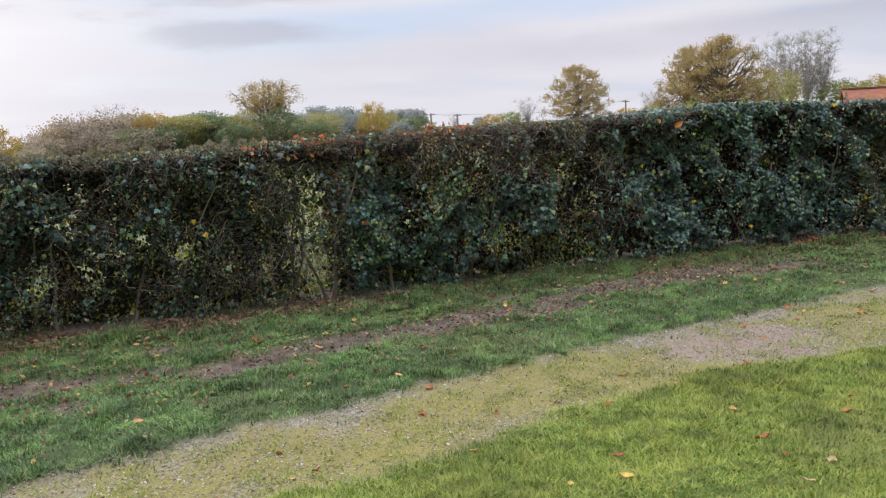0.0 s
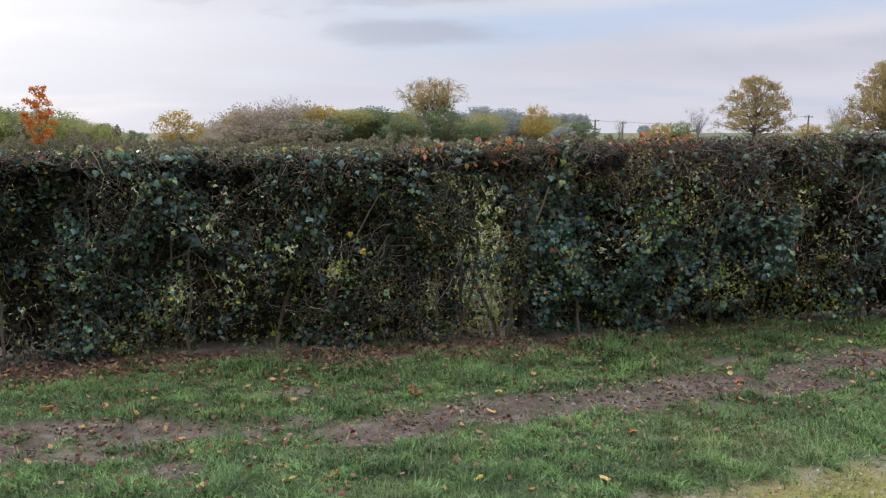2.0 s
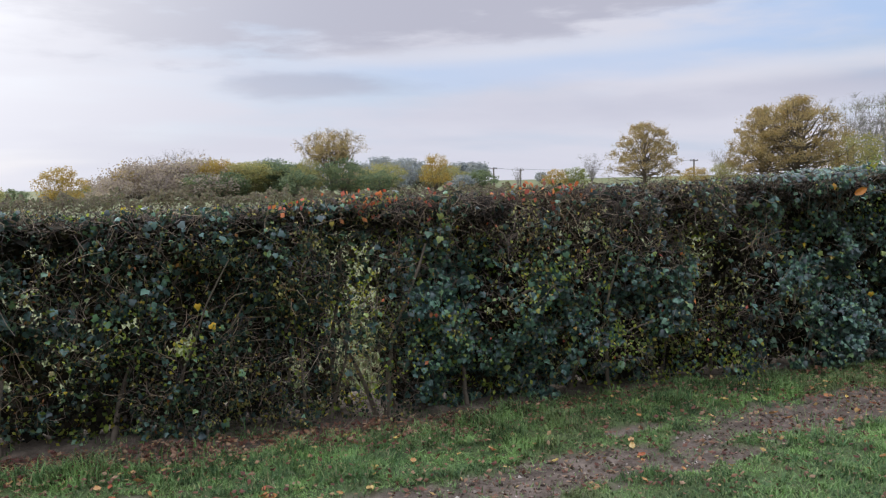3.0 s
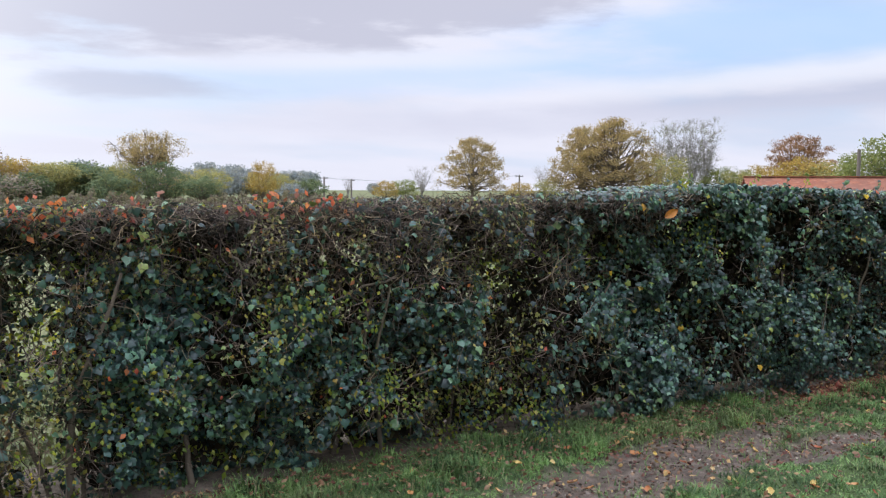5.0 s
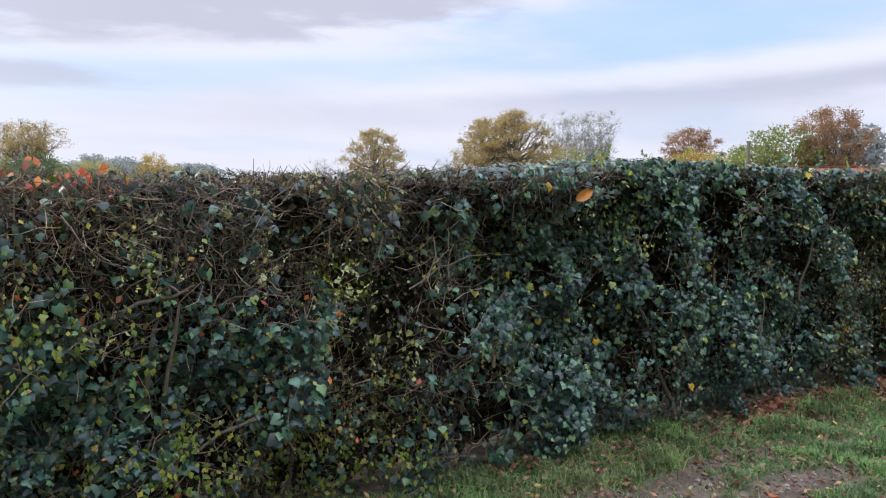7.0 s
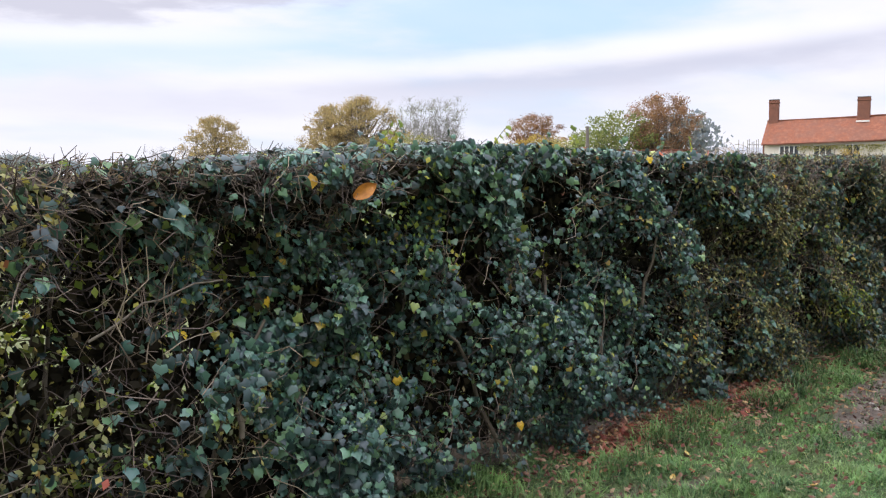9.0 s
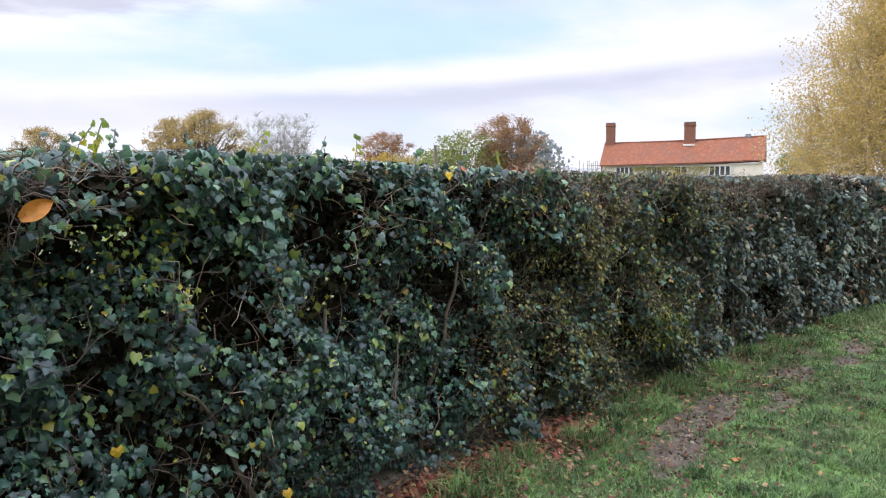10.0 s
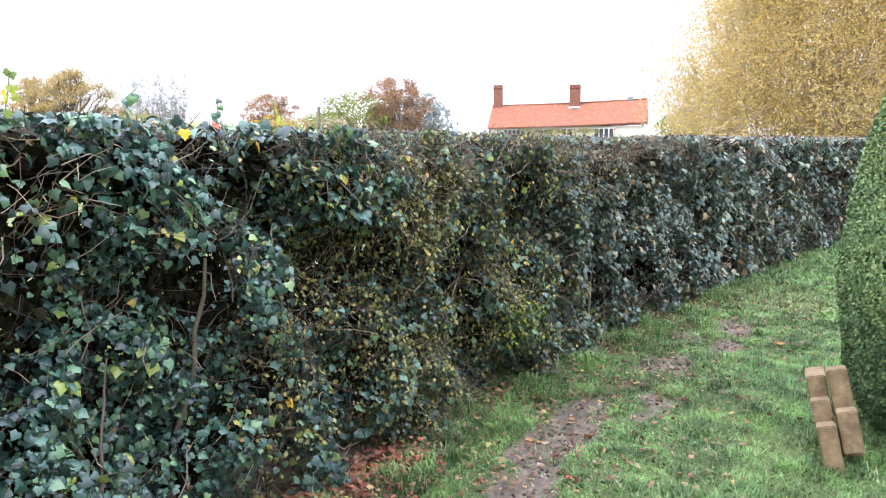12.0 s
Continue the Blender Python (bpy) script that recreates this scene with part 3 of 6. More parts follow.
def make_gravel():
    t = np.array([(1, 0, 0), (-0.8, 0.1, 0), (0, 1, 0.1), (0.1, -0.9, 0), (0, 0, 0.5), (0, 0, -0.4)])
    f = [(0, 2, 4), (2, 1, 4), (1, 3, 4), (3, 0, 4), (2, 0, 5), (1, 2, 5), (3, 1, 5), (0, 3, 5)]

    def stones(x, y):
        return gravel_mask(x, y) * (0.3 + 0.7 * smooth(-value_noise(x, y, 1.7, 41, 4), -0.6, -0.35)) + 0.04 * soil_mask(x, y) * (y > 4.5)

    p = ground_points(95000, -1.5, 7, 2.8, 6.6, stones, 71)
    n = unit(rng.normal(0, 0.3, p.shape) + np.array([[0, 0, 1.0]]))
    v, fc = scatter(p + np.array([[0, 0, 0.003]]), n, 0.004 + 0.007 * rng.random(len(p)) ** 3, t, f, rng.uniform(0, 6.28, len(p)))
    tagged(new("gravel", raw_mesh("gravel", v, fc, STONE)), "loose grey and buff gravel stones on the track", "gravel", kind="stuff")


make_gravel()


def make_clods():
    t = np.array([(1, 0, 0), (-0.8, 0.2, 0), (0.1, 0.9, 0.1), (0, -0.8, 0), (0.1, 0, 0.75), (0, 0, -0.4)])
    f = [(0, 2, 4), (2, 1, 4), (1, 3, 4), (3, 0, 4), (2, 0, 5), (1, 2, 5), (3, 1, 5), (0, 3, 5)]
    p = ground_points(60000, -3.5, 13.5, 4.9, 7.2, lambda x, y: soil_mask(x, y) ** 2 * (value_noise(x, y, 7, 57, 2) > 0.42), 72)
    n = unit(rng.normal(0, 0.4, p.shape) + np.array([[0, 0, 1.0]]))
    v, fc = scatter(p, n, 0.004 + 0.018 * rng.random(len(p)) ** 3, t, f, rng.uniform(0, 6.28, len(p)))
    tagged(new("soil_crumbs", raw_mesh("soil_crumbs", v, fc, CLOD)), "crumbs and clods of bare brown earth", "soil", kind="stuff")


CLOD = leaf_mat("earth_clod", [(0.0, (0.040, 0.030, 0.023)), (0.6, (0.11, 0.083, 0.062)), (0.92, (0.20, 0.155, 0.12)), (1.0, (0.38, 0.34, 0.29))], 0.95, 0.0, 0.1)
make_clods()

# ---- hedge ----
HOLES = [(1.60, 0.34, 0.25, 0.27, 1.14), (1.66, 0.86, 0.15, 0.22, 0.7), (1.18, 0.32, 0.12, 0.2, 0.9), (0.12, 0.75, 0.11, 0.11, 0.95), (0.46, 0.58, 0.14, 0.13, 0.95), (-0.74, 0.40, 0.13, 0.2, 0.95), (-1.40, 0.52, 0.07, 0.1, 0.95), (4.47, 1.12, 0.16, 0.13, 0.6), (4.52, 0.90, 0.12, 0.11, 0.55), (6.05, 1.30, 0.10, 0.11, 0.95), (6.95, 1.42, 0.07, 0.06, 0.8), (7.2, 1.08, 0.08, 0.07, 0.8), (2.42, 1.34, 0.10, 0.07, 0.8), (4.1, 1.26, 0.07, 0.08, 0.9), (10.1, 0.95, 0.08, 0.1, 0.9), (-2.65, 0.95, 0.13, 0.35, 0.9), (-1.4, 0.6, 0.14, 0.12, 0.7), (-0.4, 0.55, 0.12, 0.14, 0.7),
         (3.55, 0.35, 0.12, 0.18, 0.8), (3.45, 1.2, 0.08, 0.16, 0.9), (4.0, 1.12, 0.10, 0.12, 0.7), (4.35, 1.05, 0.14, 0.14, 0.7), (5.0, 0.9, 0.10, 0.14, 0.5), (6.35, 1.15, 0.08, 0.16, 0.6), (8.1, 0.95, 0.06, 0.06, 0.5), (10.15, 1.05, 0.12, 0.16, 0.5), (4.9, 0.5, 0.12, 0.1, 0.5)]


def openness(x, z):
    h = np.zeros_like(x)
    for hx, hz, rx, rz, s in HOLES:
        h = np.maximum(h, s * np.exp(-((x - hx) / rx) ** 2 - ((z - hz) / rz) ** 2))
    thin = np.interp(x, [-8, -1, 1.8, 2.2, 4.8, 5.2, 8.4, 9, 10.8, 11.2], [0.5, 0.55, 0.6, 0.35, 0.45, 0.1, 0.1, 0.3, 0.3, 0.05])
    h = np.maximum(h, thin * smooth(value_noise(x, z, 3.3, 81, 2), 0.62, 0.76))
    return h * 0.88


def sparse(x, z):
    """Stretches with only thin young growth, through which the field shows."""
    return np.maximum(np.exp(-((x - 1.62) / 0.26) ** 2), 0.4 * np.exp(-((x - 4.5) / 0.20) ** 2 - ((z - 0.98) / 0.26) ** 2))


def hollow(x, z):
    """Dark pockets between the clumps of leaf."""
    return smooth(0.72 * value_noise(x, z, 3.0, 88, 2) + 0.28 * value_noise(x, z, 11.0, 94, 2) + np.interp(x, [5, 5.3, 6.0, 6.3, 7.4, 8.4], [0, -0.06, -0.06, 0.03, 0.03, 0]), 0.49, 0.57)


def ivy_share(x, z):
    s = np.interp(x, [-8, -3.2, -2.6, -1.2, 0, 0.6, 1.2, 1.85, 2.05, 2.8, 3.2, 4.5, 5.1, 7.8, 8.5, 9.2, 10.5, 11.1, 30], [0.10, 0.10, 0.06, 0.16, 0.10, 0.08, 0.05, 0.06, 0.75, 0.7, 0.4, 0.5, 0.95, 0.9, 0.68, 0.45, 0.40, 0.8, 0.85])
    upper = smooth(z, 0.85, 1.25) * np.interp(x, [1.6, 2.2, 4.6, 5.2, 5.7], [0, 0.85, 0.85, 0.5, 0])
    s = s + 0.45 * smooth(z, 1.2, 1.4) * np.interp(x, [8.2, 8.6, 10.4, 10.9], [0, 1, 0.7, 0])
    return np.clip(s * (1 - upper) * (0.55 + 0.95 * value_noise(x, z, 2.4, 82, 3)), 0, 1)


def bulge(x, z):
    """How far the clipped face stands in from its plane."""
    b = 0.95 * np.maximum(value_noise(x, z, 3.2, 83, 3) - 0.46, -0.09) + 0.12 * (value_noise(x, z, 8.0, 87, 2) - 0.5)
    for cx, cz, rx, rz, d in ((9.75, 0.85, 0.10, 0.28, 0.30), (11.75, 0.18, 0.16, 0.2, 0.35), (6.3, 1.18, 0.12, 0.2, 0.28), (6.95, 1.02, 0.2, 0.14, 0.3), (5.2, 1.25, 0.15, 0.14, 0.25), (8.05, 1.42, 0.12, 0.08, 0.22), (7.5, 0.7, 0.12, 0.2, 0.25), (4.1, 1.15, 0.18, 0.12, 0.2), (0.2, 0.6, 0.2, 0.3, 0.2), (-1.6, 0.7, 0.3, 0.3, 0.2)):
        b = b + d * np.exp(-((x - cx) / rx) ** 2 - ((z - cz) / rz) ** 2)
    b = b - 0.05 * np.interp(x, [8.2, 8.8, 10.8, 11.3], [0, 1, 1, 0])
    return b + 0.16 * np.interp(x, [4.5, 6.5], [1, 0.1]) * smooth(-z, -0.55, 0.0) + 0.03 * smooth(z, hedge_top(x) - 0.12, hedge_top(x) + 0.03)


def shell(n, x0, x1, seed, deep=0.05, side="front"):
    """Points and normals on the outer skin of the hedge."""
    r = np.random.default_rng(seed)
    x = r.uniform(x0, x1, n)
    top = hedge_top(x) + 0.05 * (value_noise(x, x * 0, 2.5, 84, 3) - 0.5)
    if side == "top":
        v = r.uniform(0, 0.85, n)
        y = hedge_face(x) + 0.05 + v
        z = top - np.abs(r.normal(0, deep * 0.7, n)) + 0.05 * (value_noise(x, y, 5, 85) - 0.5)
        nor = np.stack([r.normal(0, 0.5, n), r.normal(-0.35, 0.5, n), np.ones(n)], -1)
    else:
        z = 0.03 + (top - 0.03) * r.uniform(0, 1, n)
        d = bulge(x, z) + np.abs(r.normal(0, deep, n))
        if side == "front":
            y = hedge_face(x) + d
            nor = np.stack([r.normal(0, 0.8, n), -np.ones(n), r.normal(0.35, 0.8, n)], -1)
        else:
            y = hedge_face(x) + 0.92 - d
            nor = np.stack([r.normal(0, 0.5, n), np.ones(n), r.normal(0.3, 0.5, n)], -1)
    return np.stack([x, y, z], -1), nor, r


def pick(p, nor, r, keep):
    ok = r.random(len(p)) < keep
    return p[ok], nor[ok]


def make_hedge():
    hedge = thing("hedge", "long clipped hawthorn and ivy field hedge with thin gaps", "hedge")
    X0, X1, X2 = -6.5, 14.0, 31.0

    def leaves(name, chunks, label, template, tris, material):
        v, f, k = [], [], 0
        for p, nor, size in chunks:
            a, b = scatter(p, nor, size, template, tris)
            v.append(a)
            f.append(b + k)
            k += len(a)
        return part(name, raw_mesh(name, np.concatenate(v), np.concatenate(f), material, True), hedge, label, "stuff")

    # ivy
    chunks = []
    p, nor, r = shell(200000, X0, X1, 1, 0.06)
    p, nor = pick(p, nor, r, ivy_share(p[:, 0], p[:, 2]) * (1 - openness(p[:, 0], p[:, 2])) * (1 - 0.9 * hollow(p[:, 0], p[:, 2])))
    chunks.append((p, nor, (0.020 + 0.040 * r.beta(1.1, 2.2, len(p))) * (0.75 + 0.5 * value_noise(p[:, 0], p[:, 2], 1.5, 86)) * np.interp(p[:, 0], [5, 6, 8, 8.6], [1, 0.88, 0.88, 1])))
    p, nor, r = shell(26000, X0, X1, 2, 0.05, "top")
    p, nor = pick(p, nor, r, ivy_share(p[:, 0], p[:, 2] * 0 + 1.45) * np.interp(p[:, 0], [1, 2, 5], [0.06, 0.2, 0.42]))
    chunks.append((p, nor, r.uniform(0.03, 0.06, len(p))))
    p, nor, r = shell(24000, X1, X2, 3, 0.06)
    p, nor = pick(p, nor, r, ivy_share(p[:, 0], p[:, 2]))
    chunks.append((p, nor, r.uniform(0.05, 0.09, len(p))))
    p, nor, r = shell(9000, X1, X2, 4, 0.05, "top")
    p, nor = pick(p, nor, r, np.full(len(p), 0.3))
    chunks.append((p, nor, r.uniform(0.05, 0.08, len(p))))
    (p, nor, size), rest = chunks[0], chunks[2:]
    # past about x = 11 the leaves take a paler, greyer colour
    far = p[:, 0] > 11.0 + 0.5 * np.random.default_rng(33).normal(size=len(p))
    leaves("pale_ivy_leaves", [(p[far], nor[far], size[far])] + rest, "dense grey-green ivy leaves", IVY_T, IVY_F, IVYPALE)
    chunks = [(p[~far], nor[~far], size[~far]), chunks[1]]
    leaves("ivy_leaves", chunks, "dense glossy dark green ivy leaves", IVY_T, IVY_F, IVY)

    # small hawthorn leaves, on the face, within and on top
    chunks = []
    p, nor, r = shell(170000, X0, X1, 5, 0.09)
    share = (1.02 - ivy_share(p[:, 0], p[:, 2])) * (1 - openness(p[:, 0], p[:, 2])) * np.interp(p[:, 0], [0, 2, 2.4, 4.8, 5.4, 8.2, 8.8], [1, 0.9, 0.55, 0.55, 0.7, 0.7, 1])
    share = share * (1 - 0.3 * smooth(p[:, 2], 1.1, 1.4) * np.interp(p[:, 0], [1.8, 2.4, 4.6, 5.0], [0.3, 1, 1, 0.2]))
    p, nor = pick(p, nor, r, share * (1 - 0.6 * hollow(p[:, 0], p[:, 2])) * (1 - 0.2 * sparse(p[:, 0], p[:, 2])))
    chunks.append((p, nor + r.normal(0, 0.4, nor.shape), r.uniform(0.016, 0.036, len(p))))
    p, nor, r = shell(30000, X0, X1, 6, 0.06, "top")
    p, nor = pick(p, nor, r, np.interp(p[:, 0], [0, 2, 2.4, 4.6, 5], [0.3, 0.25, 0.12, 0.12, 0.4]))
    chunks.append((p, nor, r.uniform(0.016, 0.034, len(p))))
    p, nor, r = shell(30000, X1, X2, 7, 0.08)
    p, nor = pick(p, nor, r, np.full(len(p), 0.5))
    chunks.append((p, nor, r.uniform(0.03, 0.05, len(p))))
    leaves("hawthorn_leaves", chunks, "small dull green and brown hawthorn leaves", OVAL_T, OVAL_F, SMALL)

    # growth inside, its colour carrying the hedge's shade, and on the sunny side
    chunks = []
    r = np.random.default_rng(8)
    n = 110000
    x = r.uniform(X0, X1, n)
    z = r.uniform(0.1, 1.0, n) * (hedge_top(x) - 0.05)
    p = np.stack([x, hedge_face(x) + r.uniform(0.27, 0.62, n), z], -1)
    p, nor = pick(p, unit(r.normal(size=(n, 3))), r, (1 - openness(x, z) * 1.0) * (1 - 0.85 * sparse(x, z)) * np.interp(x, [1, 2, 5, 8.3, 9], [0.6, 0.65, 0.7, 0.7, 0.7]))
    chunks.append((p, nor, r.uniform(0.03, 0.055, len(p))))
    # larger leaves further in, added to block light through the hedge
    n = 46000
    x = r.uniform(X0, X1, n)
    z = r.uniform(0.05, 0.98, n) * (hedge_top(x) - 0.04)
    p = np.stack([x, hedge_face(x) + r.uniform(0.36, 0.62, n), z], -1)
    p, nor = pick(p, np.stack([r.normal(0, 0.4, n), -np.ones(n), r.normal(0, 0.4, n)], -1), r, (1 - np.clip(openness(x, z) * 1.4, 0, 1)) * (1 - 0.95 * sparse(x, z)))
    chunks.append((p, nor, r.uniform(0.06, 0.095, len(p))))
    # dense layer under the top, added to keep skylight out of the inside
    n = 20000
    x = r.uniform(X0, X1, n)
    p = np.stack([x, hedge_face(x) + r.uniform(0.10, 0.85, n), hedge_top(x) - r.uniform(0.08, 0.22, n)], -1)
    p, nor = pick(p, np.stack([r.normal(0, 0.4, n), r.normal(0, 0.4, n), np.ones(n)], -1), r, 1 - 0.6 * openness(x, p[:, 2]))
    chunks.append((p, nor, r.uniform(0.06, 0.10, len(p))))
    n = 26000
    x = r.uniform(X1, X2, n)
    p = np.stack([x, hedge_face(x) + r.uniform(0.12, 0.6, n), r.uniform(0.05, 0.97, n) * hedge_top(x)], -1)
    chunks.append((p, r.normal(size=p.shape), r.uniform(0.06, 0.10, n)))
    leaves("inner_leaves", chunks, "dead brown leaves and twigs inside the hedge, shade put into their near-black colour", DIAM_T, DIAM_F, INNER)
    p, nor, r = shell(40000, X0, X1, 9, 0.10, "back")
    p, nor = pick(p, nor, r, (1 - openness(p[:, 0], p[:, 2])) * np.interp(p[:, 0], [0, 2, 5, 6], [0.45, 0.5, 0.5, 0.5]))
    # more of them inside the face, coloured bright for light through the gaps
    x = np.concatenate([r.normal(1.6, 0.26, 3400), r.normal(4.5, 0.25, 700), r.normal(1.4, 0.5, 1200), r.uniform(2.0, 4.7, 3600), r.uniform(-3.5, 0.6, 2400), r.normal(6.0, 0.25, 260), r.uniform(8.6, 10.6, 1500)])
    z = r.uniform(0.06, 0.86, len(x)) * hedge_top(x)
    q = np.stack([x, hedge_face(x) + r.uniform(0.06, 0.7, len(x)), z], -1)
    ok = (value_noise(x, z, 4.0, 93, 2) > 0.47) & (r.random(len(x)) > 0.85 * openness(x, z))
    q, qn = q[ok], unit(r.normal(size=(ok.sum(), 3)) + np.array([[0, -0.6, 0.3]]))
    leaves("outer_leaves", [(p, nor, r.uniform(0.03, 0.06, len(p))), (q, qn, r.uniform(0.018, 0.042, len(q)))], "light yellow-green leaves on the field side and within, coloured as if backlit", OVAL_T, OVAL_F, BACK)

    # olive growth where the ivy thins out
    p, nor, r = shell(48000, 7.9, 11.8, 31, 0.05)
    p, nor = pick(p, nor, r, np.interp(p[:, 0], [8.0, 9.1, 10.8, 11.6], [0.08, 0.62, 0.62, 0.15]) * (0.25 + 1.2 * value_noise(p[:, 0], p[:, 2], 3, 89)))
    q, nor2, r = shell(46000, 0.6, 5.2, 32, 0.09)
    q, nor2 = pick(q, nor2, r, 0.38 * smooth(value_noise(q[:, 0], q[:, 2], 3.5, 90, 3), 0.46, 0.7) * (1 - openness(q[:, 0], q[:, 2])))
    p, nor = np.concatenate([p, q]), np.concatenate([nor, nor2])
    leaves("olive_leaves", [(p, nor, r.uniform(0.016, 0.034, len(p)))], "small olive-brown leaves", OVAL_T, OVAL_F, OLIVEL)

    # red and orange leaves along the top
    chunks = []
    r = np.random.default_rng(10)
    for cx, w, n in ((1.66, 0.16, 60), (2.05, 0.12, 16), (2.72, 0.08, 26), (3.08, 0.14, 36), (-2.0, 0.5, 16), (8.9, 1.2, 14), (1.3, 0.3, 18)):
        x = r.normal(cx, w, n)
        y = hedge_face(x) + r.uniform(-0.05, 0.15, n) + 0.08
        p = np.stack([x, y, hedge_top(x) + r.normal(-0.015, 0.04, n)], -1)
        chunks.append((p, np.stack([r.normal(0, 0.6, n), -np.ones(n), r.normal(0.4, 0.6, n)], -1), r.uniform(0.026, 0.055, n)))
    n = 44
    x, z = r.uniform(1.6, 4.5, n), r.uniform(0.3, 1.4, n)
    chunks.append((np.stack([x, hedge_face(x) + bulge(x, z) - 0.01, z], -1), np.stack([r.normal(0, 0.6, n), -np.ones(n), r.normal(0.4, 0.6, n)], -1), r.uniform(0.02, 0.042, n)))
    leaves("red_leaves", chunks, "red and orange autumn leaves", OVAL_T, OVAL_F, RED)

    # twigs
    lines, rad = [], []
    p, nor, r = shell(30000, X0, X1, 11, 0.075)
    dens = np.interp(p[:, 0], [0.5, 1.5, 4.6, 5.4, 8.3, 8.8, 10.8, 11.3], [0.75, 1.2, 1.2, 1.1, 0.9, 2.2, 2.2, 0.9]) * (1.0 - 0.72 * ivy_share(p[:, 0], p[:, 2])) * (1 - 0.45 * openness(p[:, 0], p[:, 2]))
    p, nor = pick(p, nor, r, dens)
    way = np.stack([r.normal(0, 0.7, len(p)), r.normal(-0.15, 0.35, len(p)), r.normal(0.35, 0.6, len(p))], -1)
    ln = 0.07 + 0.33 * r.beta(1.2, 2.5, len(p))
    lines.append(wander(p + np.array([[0, 0.03, 0]]), way, ln, 4, 0.42, 12))
    rad.append(np.linspace(1, 0.45, 4)[None] * r.uniform(0.0014, 0.0034, len(p))[:, None])
    # the clipped brown top
    p, nor, r = shell(19000, X0, X1, 13, 0.045, "top")
    p, nor = pick(p, nor, r, np.interp(p[:, 0], [-6, 1, 2, 4.8, 5.2, 8.4, 9], [0.95, 0.95, 1, 1, 0.6, 0.6, 0.95]))
    way = np.stack([r.normal(0, 0.8, len(p)), r.normal(-0.2, 0.6, len(p)), r.uniform(-0.1, 0.9, len(p))], -1)
    lines.append(wander(p - np.array([[0, 0, 0.05]]), way, r.uniform(0.05, 0.13, len(p)), 4, 0.5, 14))
    rad.append(np.linspace(1, 0.45, 4)[None] * r.uniform(0.0015, 0.0035, len(p))[:, None])
    n = 5200
    x = r.uniform(1.5, 5.65, n)
    z = hedge_top(x) - np.abs(r.normal(0, 0.22, n))
    p = np.stack([x, hedge_face(x) + bulge(x, z) + r.uniform(-0.03, 0.3, n), z], -1)
    lines.append(wander(p, np.stack([r.normal(0, 0.8, n), r.normal(-0.2, 0.5, n), r.normal(0.15, 0.7, n)], -1), r.uniform(0.05, 0.20, n), 4, 0.4, 15))
    rad.append(np.linspace(1, 0.45, 4)[None] * r.uniform(0.0011, 0.0028, n)[:, None])
    n = 4200
    x = r.uniform(8.2, X1, n)
    z = hedge_top(x) - np.abs(r.normal(0, 0.14, n))
    p = np.stack([x, hedge_face(x) + bulge(x, z) + r.uniform(-0.05, 0.2, n), z], -1)
    lines.append(wander(p, np.stack([r.normal(0, 0.8, n), r.normal(-0.3, 0.5, n), r.normal(0.1, 0.7, n)], -1), r.uniform(0.06, 0.20, n), 4, 0.45, 25))
    rad.append(np.linspace(1, 0.45, 4)[None] * r.uniform(0.0014, 0.0032, n)[:, None])
    p, nor, r = shell(3500, X1, X2, 16, 0.1)
    lines.append(wander(p, np.stack([r.normal(0, 0.7, len(p)), r.normal(-0.15, 0.3, len(p)), r.normal(0.3, 0.6, len(p))], -1), r.uniform(0.15, 0.4, len(p)), 4, 0.25, 17))
    rad.append(np.full((len(p), 4), 0.004))
    p, nor, r = shell(7000, X1, X2, 18, 0.04, "top")
    lines.append(wander(p, np.stack([r.normal(0, 0.7, len(p)), r.normal(-0.15, 0.5, len(p)), r.uniform(0, 0.9, len(p))], -1), r.uniform(0.06, 0.16, len(p)), 4, 0.25, 19))
    rad.append(np.full((len(p), 4), 0.004))
    lines, rad = np.concatenate(lines), np.concatenate(rad)
    over = (lines[:, :, 2] - hedge_top(lines[:, :, 0])).max(1)
    ok = over < 0.012 + np.minimum(r.exponential(0.018, len(lines)), 0.05)
    v, f = tubes(lines[ok], rad[ok], 3, 20)
    part("twig_tangle", raw_mesh("twig_tangle", v, f, TWIG), hedge, "tangled grey-brown clipped twigs", "stuff")

    # upright stems at the foot, each its own
    r = np.random.default_rng(21)
    for x in np.sort(np.concatenate([np.arange(-6, 13, 0.42) + r.uniform(-0.15, 0.15, 46), [1.22, 1.38, 1.47, 1.75, 1.84]])):
        start = np.array([[x, hedge_face(x) + 0.30 + r.uniform(-0.12, 0.15), 0.0]])
        line = wander(start, np.array([[r.normal(0, 0.12), r.normal(-0.03, 0.08), 1.0]]), np.array([r.uniform(0.9, 1.35)]), 9, 0.13, int(r.integers(1e6)))
        v, f = tubes(line, (np.linspace(1, 0.35, 9) * r.uniform(0.012, 0.024))[None], 6)
        part("stem", raw_mesh("stem", v, f, BARK, True), hedge)
    # long bare limbs lying across the face
    for a, b, w in (((2.62, -0.05, 0.80), (3.50, -0.03, 1.15), 0.012), ((4.5, 0.0, 1.05), (5.0, 0.05, 1.18), 0.005), ((3.3, 0.0, 0.42), (4.1, 0.02, 0.62), 0.008), ((2.55, 0.02, 1.28), (2.72, 0.02, 1.02), 0.009), ((3.45, 0.0, 1.45), (3.4, 0.0, 1.0), 0.012), ((6.55, 0.03, 0.42), (6.9, 0.05, 0.75), 0.005), ((5.05, 0.05, 0.60), (5.02, 0.06, 0.85), 0.012), ((7.35, 0.03, 0.35), (7.42, 0.05, 0.85), 0.007)):
        t = np.linspace(0, 1, 9)[:, None]
        q = np.array(a) * (1 - t) + np.array(b) * t
